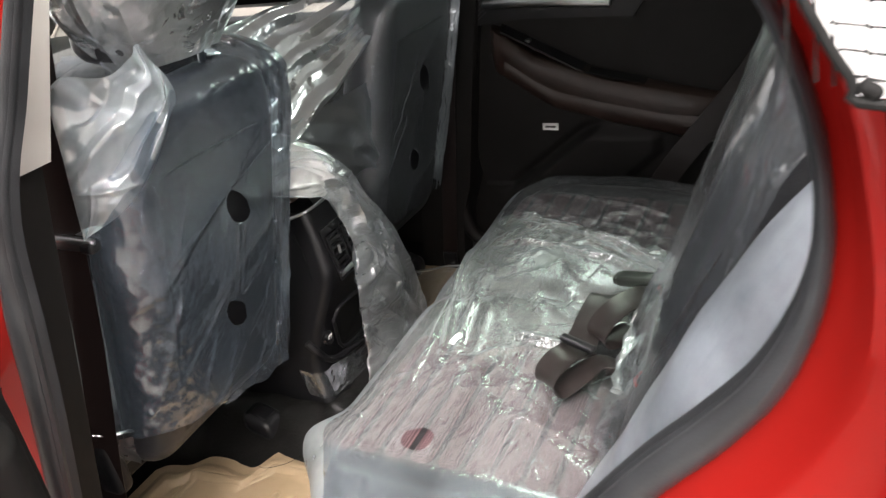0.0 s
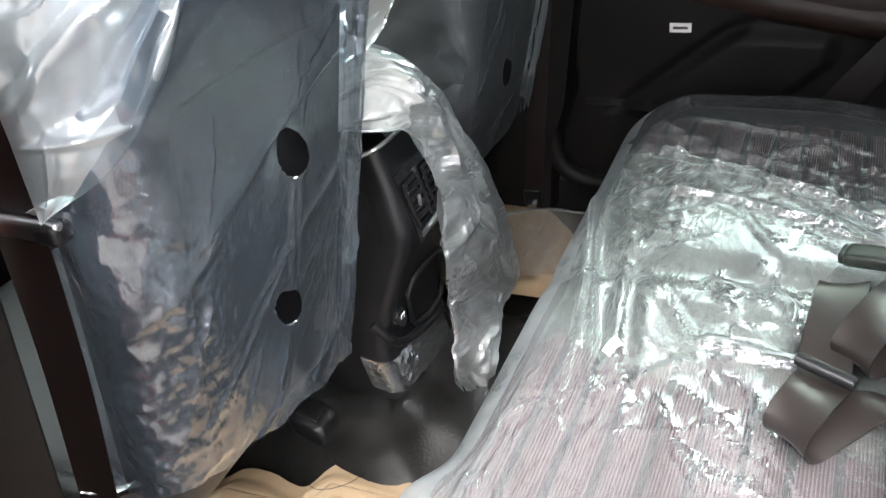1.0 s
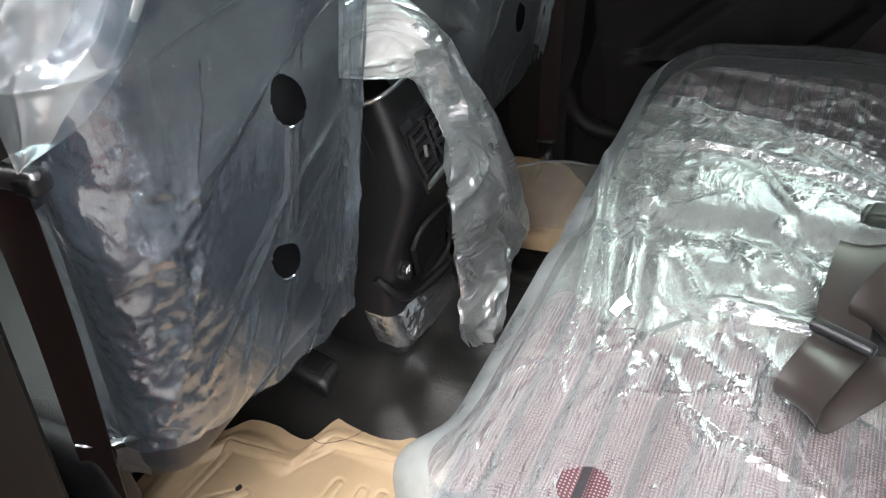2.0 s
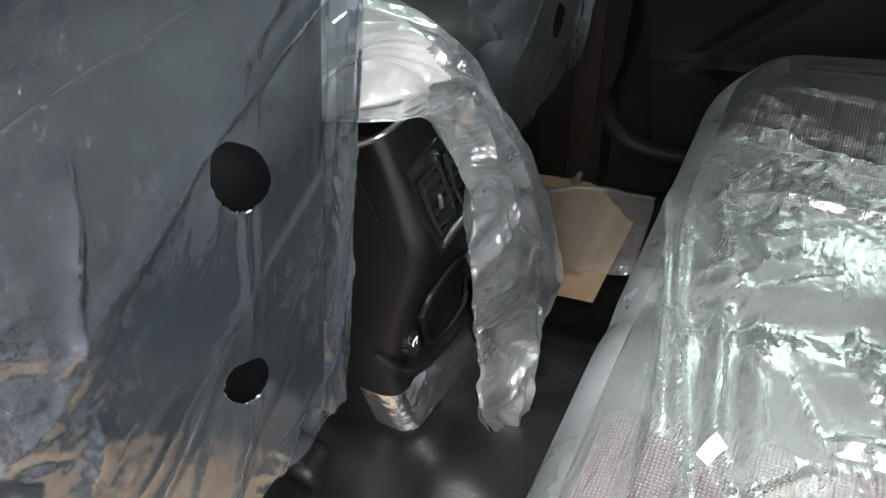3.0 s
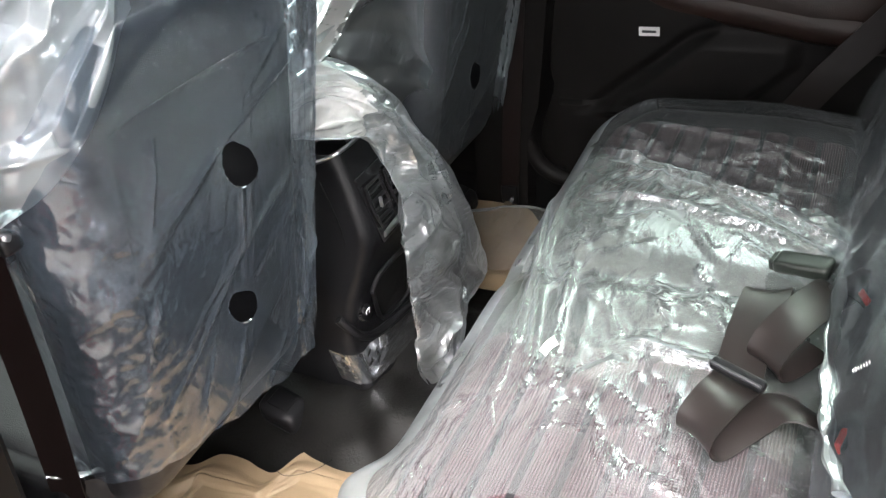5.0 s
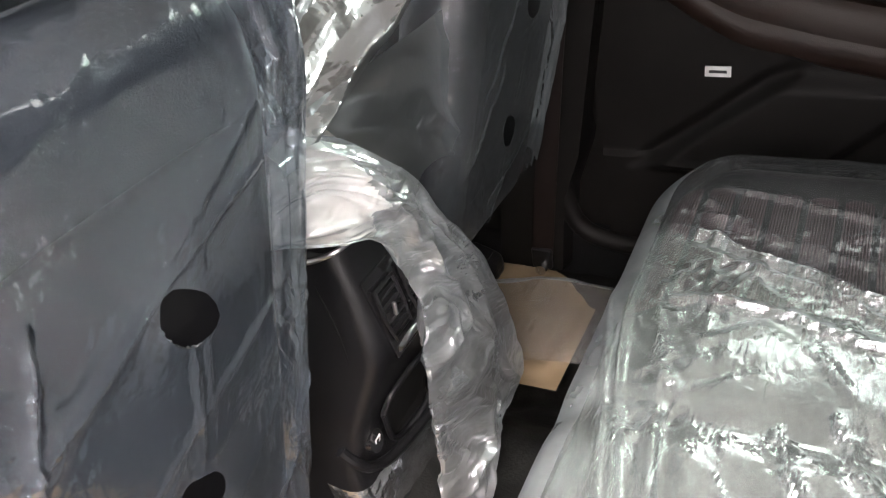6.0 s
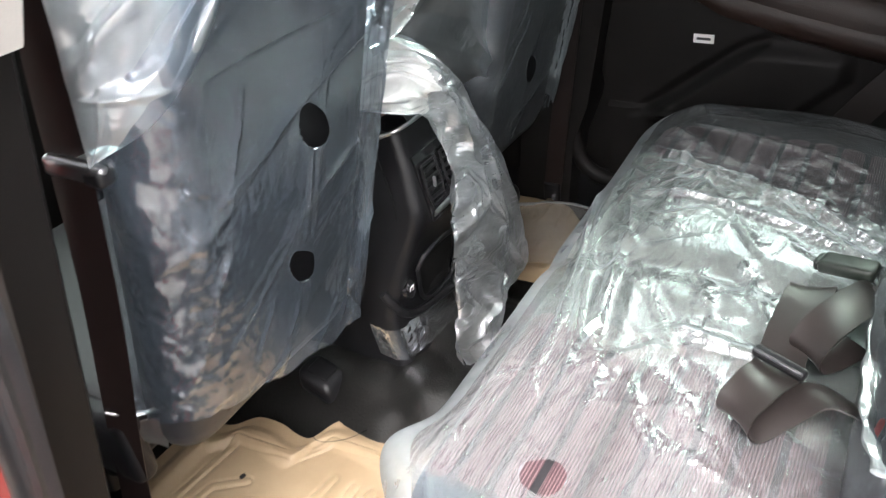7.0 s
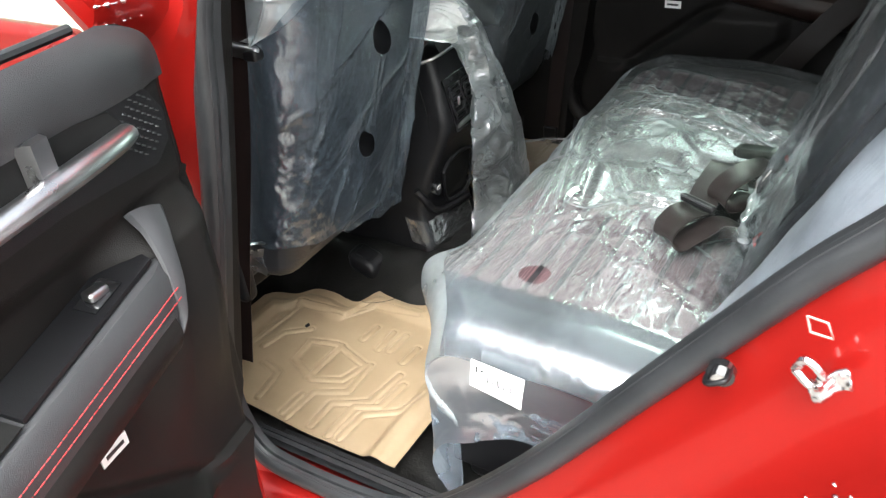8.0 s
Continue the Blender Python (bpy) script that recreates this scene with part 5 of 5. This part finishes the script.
part("cushion", sheet(cushion, 90, 120), LEATHER, bench, "dark smooth leather cushion")
for ya, yb in ((0.475, 0.80), (1.12, 1.42)):
    for k in range(9):
        xa = -0.372 + 0.0465 * k
        xb = xa + 0.037

        def pleat(u, v):
            x = xa + (xb - xa) * u
            inset = 0.03 * (1 - math.sqrt(max(0.0, 1 - (2 * u - 1) ** 2))) * 0.35
            y = ya + inset + (yb - ya - 2 * inset) * v
            edge = min(u, 1 - u) * 2
            end = min(v, 1 - v) * 24
            return Vector((x, y, bench_top(x, y) + 0.001 + (0.0075 if ya < 1 else 0.004) * min(1.0, edge * 2.2) ** 0.5 * min(1.0, end) ** 0.5))

        part("pleat", sheet(pleat, 8, 24), PERF, bench, "dark maroon perforated leather pleat" if k == 0 else "")
part("side_panel", block((-0.30, 0.322, 0.45), (0.1, 0.334, 0.655), 0.005), PLASTIC, bench, "dark side panel under the cushion")
part("base", block((-0.3, 0.36, 0.37), (0.15, 1.57, 0.5), 0.02), PLASTIC, bench)
sticker = part("sticker", prism([(-0.229, 0.292, 0.724), (-0.143, 0.292, 0.716), (-0.151, 0.292, 0.655), (-0.235, 0.292, 0.672)], (0, -0.0012, 0)), PAPER, bench, "white paper barcode sticker")
for k, (x, z, wide, high) in enumerate(((-0.222, 0.702, 0.003, 0.012), (-0.214, 0.706, 0.006, 0.003), (-0.204, 0.688, 0.0016, 0.014), (-0.196, 0.687, 0.0012, 0.012), (-0.187, 0.685, 0.0022, 0.014), (-0.178, 0.683, 0.0012, 0.011), (-0.167, 0.682, 0.0016, 0.015), (-0.160, 0.68, 0.001, 0.012))):
    part("print_bar", prism([(x, 0.2902, z), (x + wide, 0.2902, z), (x + wide, 0.2902, z + high), (x, 0.2902, z + high)], (0, -0.0006, 0)), SOFT, sticker)


def back_x(z):
    return 0.06 + 0.36 * (z - 0.74)


def rest(q):
    return Vector((q.x + 0.36 * q.z + 0.012 * (q.y / 0.55) ** 2, q.y, q.z))


part("backrest", soft_box((0.08, 0.54, 0.33), 0.06, 12, rest, None, Matrix.Translation((back_x(1.0) + 0.08, 1.015, 1.0))), LEATHER, bench, "black leather rear backrest")
part("side_bolster", soft_box((0.07, 0.072, 0.175), 0.06, 8, lambda q: Vector((q.x + 0.52 * q.z, q.y, q.z)), None, Matrix.Translation((0.212, 0.388, 0.907))), LEATHER, bench, "black leather side bolster")
for y in (0.7, 1.3):
    part("headrest", soft_box((0.045, 0.12, 0.07), 0.04, 6, None, None, pose(0.32, y, 1.42)), LEATHER, bench)


# ------------------------------------------------------------------ film over the bench
# short straight creases with flat facets between them, kept by cells of 3 cm
creases = collections.defaultdict(list)
crease_rng = random.Random(9)
for k in range(170):
    cx, cy = crease_rng.uniform(-0.33, 0.05), crease_rng.uniform(0.60, 1.34)
    turn = crease_rng.choice((0.5, -0.75, 1.3, 2.2)) + crease_rng.uniform(-0.35, 0.35)
    long, wide = crease_rng.uniform(0.025, 0.085), crease_rng.uniform(0.005, 0.013)
    crease = (cx, cy, math.cos(turn), math.sin(turn), long, wide, crease_rng.uniform(0.2, 0.5) * crease_rng.choice((1, 1, 1, -0.6)), crease_rng.uniform(0.35, 1.0))
    for i in range(int((cx - long) // 0.03) - 1, int((cx + long) // 0.03) + 2):
        for j in range(int((cy - long) // 0.03) - 1, int((cy + long) // 0.03) + 2):
            creases[i, j].append(crease)


def creased(x, y):
    total = 0.0
    for cx, cy, c, d, long, wide, slope, even in creases.get((int(x // 0.03), int(y // 0.03)), ()):
        along, off = (x - cx) * c + (y - cy) * d, (y - cy) * c - (x - cx) * d
        off = off * even if off > 0 else -off
        taper = 1 - abs(along) / long
        if taper > 0 and off < wide:
            total += slope * (wide - off) * min(1.0, taper * 2)
    return max(-0.004, min(0.008, total))


def bench_film(u, v):
    """u from the hem in front over the top to the crease; v across the car."""
    grow = 0.022
    a = max(0.0, (u - 0.16) / 0.84)
    w = max(0.0, min(1.0, (v - 0.1) / 0.87))
    y = Y0 - grow + (Y1 - Y0 + 2 * grow) * (0.5 - 0.5 * math.cos(math.pi * w)) ** 1.0
    front = X0 + plan_round(y) - grow
    x = front + (0.06 - front) * a ** 1.1
    z = bench_top(x, y, grow) + 0.011
    # taut at the near bolster, crumpled facets in the middle, long pulls along the front edge
    calm = 0.2 + 0.8 * smoothstep(0.46, 0.66, y)
    wave = 0.0016 * wob(x * 5 + y * 4, y * 5 - x * 3, 1.0, 2) + 0.0014 * (0.7 - ridge(x * 7 + 3, y * 5, 2.0)) + creased(x, y)
    wave += 0.0022 * (1 - ridge(y * 10 + x * 6, x * 2.0, 6.0)) * smoothstep(-0.3, -0.1, x)
    # pulls along the front edge
    for k, (xr, amp) in enumerate(((-0.352, 0.008), (-0.326, 0.009), (-0.285, 0.009), (-0.262, 0.005))):
        bend = xr + 0.008 * math.sin(y * 9 + k * 2) - 0.20 * (y - 0.9)
        wave += amp * math.exp(-((x - bend) / (0.005 + 0.002 * k)) ** 2) * smoothstep(0.6 + 0.03 * k, 0.72 + 0.03 * k, y) * smoothstep(1.3 - 0.1 * k, 1.1 - 0.1 * k, y)
    # long folds running back over the seat
    for k, (xa, ya, xb, yb, amp) in enumerate(((-0.351, 1.289, 0.054, 1.06, 0.012), (-0.33, 1.25, 0.05, 1.02, 0.008), (-0.34, 1.33, 0.03, 1.18, 0.007), (-0.314, 1.119, -0.005, 1.042, 0.011), (-0.30, 1.40, 0.0, 1.33, 0.006),
                                               (-0.25, 0.73, -0.217, 0.62, 0.006), (-0.173, 0.805, -0.02, 0.785, 0.012), (-0.20, 0.70, -0.12, 0.56, 0.005), (-0.05, 0.58, 0.05, 0.50, 0.007), (-0.10, 0.60, 0.04, 0.56, 0.006), (-0.12, 0.96, -0.06, 0.84, 0.008), (-0.17, 0.94, -0.15, 0.86, 0.006))):
        dx, dy = xb - xa, yb - ya
        size = math.hypot(dx, dy)
        t = ((x - xa) * dx + (y - ya) * dy) / size / size
        off = ((x - xa) * dy - (y - ya) * dx) / size + 0.010 * wob(t * 3, k * 3.1, 3.0, 2)
        wide = 0.005 if off > 0 else 0.012
        wave += amp * math.exp(-abs(off / wide) ** 1.4) * smoothstep(-0.08, 0.1, t) * smoothstep(1.1, 0.9, t)
    wave *= calm
    z += max(-0.008, wave) + 0.003
    if u < 0.16:
        k = 1 - u / 0.16
        drop = 0.115 - 0.03 * smoothstep(0.6, 0.4, y)
        z -= drop * k
        x += 0.05 * k * k + 0.012 * wob(y * 8, k * 2, 3.0) * k
    if v < 0.1:
        k = 1 - v / 0.1
        hang = 0.06 * smoothstep(-0.16, -0.30, x) + 0.125
        z -= hang * k
        y += 0.004 - 0.007 * k * wob(x * 9, k * 2, 8.0) - 0.012 * k ** 8
    if v > 0.97:
        z -= 0.1 * (v - 0.97) / 0.03
    # ear of the bag at the front corner
    ear = math.exp(-((x + 0.41) ** 2 + (y - 0.50) ** 2) / 0.0022)
    x -= 0.03 * ear
    z += 0.010 * ear
    return Vector((x, y, z))


bench_cover = thing("seat_cover", "clear crumpled plastic film over the rear bench, with a punched hole", "seat cover")


def film_keep(u, v):
    p = bench_film(u, v)
    return math.hypot((p.x + 0.231) / 1.05, p.y - 0.512) > 0.023


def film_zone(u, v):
    """Splits the one film into tones by its light: hanging, taut over the near bolster, or on top."""
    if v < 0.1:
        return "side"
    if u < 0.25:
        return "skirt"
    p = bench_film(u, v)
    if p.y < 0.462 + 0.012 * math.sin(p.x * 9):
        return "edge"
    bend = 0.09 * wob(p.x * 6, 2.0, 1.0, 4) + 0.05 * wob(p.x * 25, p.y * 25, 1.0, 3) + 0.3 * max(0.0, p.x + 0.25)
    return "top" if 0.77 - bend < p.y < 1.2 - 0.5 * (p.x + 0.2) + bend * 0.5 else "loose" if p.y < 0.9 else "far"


FU, FV = 280, 400
film_grid = [[bench_film(i / FU, j / FV) for i in range(FU + 1)] for j in range(FV + 1)]
zones = [[film_zone((i + 0.5) / FU, (j + 0.5) / FV) for i in range(FU)] for j in range(FV)]


def film_piece(zone, hole=False):
    return sheet(lambda u, v: film_grid[round(v * FV)][round(u * FU)], FU, FV, None,
                 lambda u, v: zones[int(v * FV)][int(u * FU)] == zone and not (hole and not film_keep(u, v)))


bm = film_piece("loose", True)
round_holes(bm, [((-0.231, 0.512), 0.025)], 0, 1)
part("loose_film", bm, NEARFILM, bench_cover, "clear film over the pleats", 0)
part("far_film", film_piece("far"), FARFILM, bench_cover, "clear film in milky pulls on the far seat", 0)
# Greenish haze here stands for the side window's reflection.
part("crumpled_film", film_piece("top"), CUSHFILM, bench_cover, "crinkled middle-seat film, window's green sheen put into its haze", 0)
part("film_skirt", film_piece("skirt"), SKIRTFILM, bench_cover, "film over the front edge, grazing haze put into its milk", 0)
# Same film, tinted bluish for the shade down the bench end.
part("side_film", film_piece("side"), SIDEFILM, bench_cover, "film hanging down the bench end, bluish shade in its tint", 0)
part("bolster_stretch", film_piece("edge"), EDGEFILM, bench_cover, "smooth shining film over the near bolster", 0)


def back_film(u, v):
    y = 0.43 + 1.125 * u
    low = 0.735 + 0.085 * smoothstep(1.06, 0.88, y)
    z = low + (1.335 - low) * v
    x = back_x(z) - 0.014 - 0.014 * (1 - ridge(u * 5 + v, v * 2.4, 3.0)) - 0.006 * wob(u * 6, v * 3, 1.0, 3)
    x -= 0.016 * smoothstep(0.12, 0.0, v) * smoothstep(1.06, 0.88, y)
    curl = smoothstep(0.06, 0.0, u) * (0.3 + 0.7 * v)
    return Vector((x + 0.07 * curl + 0.012 * ((y - 1.015) / 0.55) ** 2, y - 0.01 * curl, z))


part("back_film", sheet(back_film, 110, 70), BACKFILM, bench_cover, "clear film over the backrest", 70)


part("back_hem", tube(catmull([(0.058, 0.90, 0.822), (0.056, 0.80, 0.824), (0.058, 0.70, 0.83), (0.066, 0.61, 0.842), (0.08, 0.54, 0.86)], 10), lambda t: 0.005 + 0.004 * math.sin(t * 17) ** 2, 10, None, 0.45), BAGFILM, bench_cover, "bright folded hem of the film", 16)


def bolster_film(u, v):
    z = 0.73 + 0.55 * v
    g = math.pi * (-0.05 + 1.1 * u)
    cx = 0.233 + 0.5 * (z - 0.965)
    k = (1 + 0.03 * wob(u * 5, v * 6, 2.0) + 0.03 * (1 - ridge(u * 4, v * 5, 7.0))) * (0.62 + 0.38 * math.sqrt(1 - smoothstep(0.6, 1.0, v) ** 2))
    return Vector((cx + 0.01 - 0.095 * k * math.sin(g), 0.388 - 0.095 * k * math.cos(g), z))


part("bolster_film", sheet(bolster_film, 60, 70), BOLSTERFILM, bench_cover, "milky film over the side bolster", 0)
for k in range(7):
    part("print_bar", soft_box((0.0005, 0.002 + 0.0006 * (k % 2), 0.0007), 0.0004, 1, None, None, pose(0.076 + 0.0018 * k, 0.655 - 0.002 * k, 0.898 + 0.004 * k, 0, 20, 8)), PAPER, bench_cover)
part("red_tag", soft_box((0.004, 0.011, 0.0012), 0.001, 2, None, None, pose(0.082, 0.835, 0.848, 0, -60, 24)), REDBTN, bench_cover, "small red tag at the film's hem")
tag = solo("paper_tag", sheet(lambda u, v: Vector((-0.276 + 0.012 * u + 0.012 * v, 0.745 + 0.025 * v - 0.008 * u - 0.006 * u * v, 0.7525 + 0.006 * v + 0.004 * math.sin(3 * v))), 4, 8), PAPER, "small torn white paper tag on the seat film", "tag")
tag.modifiers.new("thick", "SOLIDIFY").thickness = 0.0006

# ------------------------------------------------------------------ belts
belt = thing("seat_belt", "dark front seat belt hanging at the pillar with its tongue", "seat belt", "front belts")
part("strap", strap([(-0.55, 0.355, 1.45), (-0.632, 0.366, 1.2), (-0.695, 0.37, 0.95), (-0.765, 0.368, 0.7), (-0.82, 0.36, 0.45)], [(1, 0.25, 0.25)] * 5), DARKSTRAP, belt)
tongue = part("tongue", soft_box((0.036, 0.007, 0.011), 0.0065, 4, None, None, pose(-0.64, 0.365, 1.118, 0, 8, 10)), METAL, belt, "grey metal belt tongue")
part("stop", soft_box((0.014, 0.012, 0.01), 0.007, 3, None, None, pose(-0.618, 0.372, 1.112)), PLASTIC, belt)
far_belt = thing("seat_belt", "dark brown front seat belt at the far pillar", "seat belt", "front belts")
part("strap", strap([(-0.58, 1.615, 1.3), (-0.632, 1.605, 0.95), (-0.655, 1.6, 0.76), (-0.69, 1.59, 0.44)], [(1, 0.1, 0.1)] * 4, 0.044), DARKSTRAP, far_belt)
part("anchor", soft_box((0.022, 0.006, 0.024), 0.005, 3, None, None, pose(-0.69, 1.588, 0.432)), PLASTIC, far_belt)
part("anchor_bolt", tube([(-0.69, 1.586, 0.41), (-0.69, 1.572, 0.41)], 0.012, 8), STEEL, far_belt, "bright anchor bolt")
rear_far = thing("seat_belt", "wide black rear seat belt crossing the far door", "seat belt")
part("strap", strap([(0.22, 1.52, 1.12), (0.12, 1.55, 0.96), (0.0, 1.57, 0.80), (-0.06, 1.58, 0.71)], [(0.75, 0.1, -0.65)] * 4, 0.06), STRAP, rear_far)

rear_near = thing("seat_belt", "dark brown rear seat belt lying across the near bolster", "seat belt")
part("strap", strap([(0.36, 0.46, 1.29), (0.29, 0.495, 1.185), (0.225, 0.505, 1.075), (0.168, 0.52, 0.955), (0.135, 0.58, 0.86), (0.115, 0.65, 0.80)], [(0.8, 0.2, -0.5)] * 4 + [(0.75, 0.5, -0.3), (0.6, 0.7, -0.2)], 0.048, 0.0014, 10, 0.002), STRAP, rear_near)

buckles = thing("seat_belt", "grey-brown belt webbing lying in loose loops on the bench", "seat belt", "rear belts")
part("near_loop", strap([(-0.03, 0.74, 0.776), (-0.034, 0.712, 0.79), (-0.044, 0.68, 0.797), (-0.056, 0.652, 0.788), (-0.058, 0.645, 0.772), (-0.046, 0.655, 0.76), (-0.02, 0.678, 0.772), (0.014, 0.698, 0.79), (0.05, 0.697, 0.788), (0.085, 0.688, 0.77), (0.12, 0.68, 0.75)],
                        [(0.9, -0.42, 0), (0.87, -0.48, 0), (0.82, -0.55, 0), (0.77, -0.63, 0), (0.77, -0.63, 0), (0.75, -0.65, 0), (0.68, -0.72, 0.05), (0.5, -0.8, 0.2), (0.3, -0.86, 0.35), (0.15, -0.9, 0.4), (0.1, -0.95, 0.3)], 0.054, 0.0018, 14, 0.004), STRAP, buckles)
part("middle_loop", strap([(0.0, 0.84, 0.772), (-0.012, 0.878, 0.774), (-0.018, 0.892, 0.784), (-0.021, 0.886, 0.796), (-0.025, 0.855, 0.797), (-0.03, 0.80, 0.788), (-0.032, 0.75, 0.778), (-0.03, 0.72, 0.782)],
                          [(0.95, 0.2, 0), (0.95, 0.22, 0), (0.95, 0.22, 0), (0.95, 0.22, 0), (0.95, 0.2, 0), (0.95, -0.1, 0), (0.92, -0.3, 0), (0.9, -0.4, 0)], 0.054, 0.0018, 12, 0.003), STRAP, buckles)
part("far_loop", strap([(0.06, 0.925, 0.785), (0.052, 0.90, 0.798), (0.04, 0.865, 0.81), (0.022, 0.82, 0.818), (0.004, 0.785, 0.812), (-0.006, 0.766, 0.797), (-0.003, 0.768, 0.781), (0.012, 0.79, 0.774), (0.035, 0.83, 0.772)],
                       [(0.95, -0.1, -0.2), (0.93, -0.25, -0.2), (0.88, -0.42, -0.1), (0.8, -0.58, 0), (0.75, -0.66, 0), (0.74, -0.67, 0), (0.74, -0.67, 0), (0.78, -0.6, 0), (0.8, -0.55, 0)], 0.052, 0.0018, 14, 0.004), STRAP, buckles)
bar = part("slide_bar", soft_box((0.033, 0.008, 0.006), 0.0055, 3, None, None, pose(-0.031, 0.727, 0.797, 12, 4, -20)), PLASTIC, buckles, "grey plastic slide bar")
part("bar_lip", soft_box((0.031, 0.0022, 0.0022), 0.002, 2, None, None, pose(-0.033, 0.719, 0.804, 0, 4, -20)), SATIN, bar)
part("strap_end", strap([(0.06, 0.93, 0.80), (0.085, 0.90, 0.812), (0.11, 0.88, 0.80)], [(0.4, 0.85, 0.1)] * 3, 0.05, 0.0018, 8, 0.002), STRAP, buckles)
for (x, y, z, turn, mat, lab) in ((0.012, 0.965, 0.787, -14, GREEN, "grey-green belt buckle"), (0.116, 0.668, 0.788, -12, PLASTIC, "black belt buckle with a red button")):
    b = thing("belt_buckle", lab + " lying on the bench", "buckle", "belt buckles", at=(x, y, z))
    part("case", soft_box((0.036, 0.018, 0.010), 0.007, 4, None, None, pose(0, 0, 0, 0, -8, turn)), mat, b)
    part("button", soft_box((0.005, 0.014, 0.008), 0.004, 3, None, None, pose(0, 0, 0, 0, -8, turn) @ pose(-0.037, 0, 0)), REDBTN if mat is PLASTIC else mat, b, "red release button" if mat is PLASTIC else "")


# ------------------------------------------------------------------ floor mats
GROOVES = [[(-0.91, 0.42), (-0.892, 0.626), (-0.767, 0.634), (-0.724, 0.692), (-0.611, 0.699)], [(-0.782, 0.463), (-0.788, 0.527), (-0.727, 0.543), (-0.629, 0.511), (-0.646, 0.453), (-0.706, 0.429), (-0.782, 0.463)],
           [(-0.719, 0.429), (-0.714, 0.543)], [(-0.684, 0.582), (-0.68, 0.628)], [(-0.634, 0.568), (-0.636, 0.629)], [(-0.608, 0.574), (-0.603, 0.632)], [(-0.562, 0.555), (-0.558, 0.604)], [(-0.873, 0.469), (-0.862, 0.524), (-0.814, 0.56)],
           [(-0.685, 0.318), (-0.678, 0.399), (-0.616, 0.429), (-0.62, 0.516)], [(-0.625, 0.322), (-0.627, 0.387), (-0.557, 0.426), (-0.546, 0.517)], [(-0.58, 0.316), (-0.579, 0.4), (-0.531, 0.423), (-0.523, 0.495)],
           [(-0.555, 0.319), (-0.55, 0.389), (-0.488, 0.429), (-0.471, 0.488)], [(-0.775, 0.337), (-0.787, 0.414), (-0.835, 0.426)], [(-0.70, 0.326), (-0.697, 0.38)]]
SEGS = [(a, b) for line in GROOVES for a, b in zip(line, line[1:])]


def seg_distance(x, y):
    best = 9.0
    for (ax, ay), (bx, by) in SEGS:
        dx, dy = bx - ax, by - ay
        t = max(0.0, min(1.0, ((x - ax) * dx + (y - ay) * dy) / (dx * dx + dy * dy)))
        best = min(best, math.hypot(x - ax - dx * t, y - ay - dy * t))
    return best


FRONT = catmull([(-0.995, 0.61, 0), (-0.974, 0.632, 0), (-0.924, 0.647, 0), (-0.892, 0.683, 0), (-0.84, 0.688, 0), (-0.80, 0.68, 0), (-0.768, 0.684, 0), (-0.746, 0.738, 0), (-0.70, 0.75, 0), (-0.62, 0.745, 0), (-0.5, 0.742, 0), (-0.41, 0.74, 0)], 8)


def mat_point(u, v):
    x = -0.995 + 0.58 * u
    top = 0.74
    for a, b in zip(FRONT, FRONT[1:]):
        if a.x <= x <= b.x:
            top = a.y + (b.y - a.y) * (x - a.x) / max(1e-6, b.x - a.x)
    low = 0.30 + 0.13 * smoothstep(-0.80, -0.995, x) + 0.012 * smoothstep(-0.6, -0.8, x)
    y = low + (top - low) * v
    edge = min(x + 0.995, top - y, -0.415 - x)
    h = 0.012 * smoothstep(0.075, 0.05, edge) - 0.006 * smoothstep(0.04, 0.02, edge)
    g = seg_distance(x, y)
    h += (0.0035 * smoothstep(0.008, 0.004, g) - 0.002 * smoothstep(0.013, 0.009, g)) * smoothstep(0.03, 0.05, edge)
    return Vector((x, y, 0.385 + h))


mat = thing("floor_mat", "tan ribbed rubber floor mat in the footwell", "floor mat", "floor mats")
part("tray", sheet(mat_point, 240, 190), MAT, mat)
part("speck", tube([(-0.827, 0.558, 0.388), (-0.821, 0.563, 0.393)], 0.0035, 6), DARK, mat, "dark speck of dirt")
part("hair", tube(catmull([(-0.78, 0.69, 0.398), (-0.74, 0.675, 0.402), (-0.70, 0.70, 0.402), (-0.68, 0.735, 0.4)], 6), 0.0007, 4), DARK, mat)
m2 = thing("floor_mat", "tan rubber floor mat on the far side partly under film", "floor mat", "floor mats")
far_tray = sheet(lambda u, v: (lambda p: Vector((-0.975 + (p.x + 0.995) * 0.74, min(1.60 - 0.11 * smoothstep(0.62, 1.0, u) ** 2, 2 * MID + 0.075 - p.y), p.z + 0.01)))(mat_point(u, v)), 60, 50)
part("tray", far_tray, MAT, m2)
scrap = thing("film_scrap", "clear film flap with a curled edge over the far mat", "plastic film")


def scrap_point(u, v):
    """u from the tunnel to the tip beside the bench; v from the near hem to the curled edge."""
    wide = 0.2 - 0.09 * u * u
    return Vector((-0.76 + 0.27 * u + 0.008 * wob(u * 3, v * 3, 2), 1.25 + 0.06 * u + wide * v, 0.428 + 0.06 * u * v + 0.022 * v * v + 0.006 * (1 - ridge(u * 2, v * 2, 1)) + 0.003 * wob(u * 6, v * 6, 4)))


part("sheet", sheet(scrap_point, 50, 40), SCRAPFILM, scrap, "", 0)
part("curled_edge", tube(catmull([scrap_point(0.1 * k, 1.0) for k in range(11)], 4), lambda t: 0.004 + 0.004 * math.sin(t * 7) ** 2 * (1 - t), 8, None, 0.5), BAGFILM, scrap, "bright crumpled edge of the film", 0)
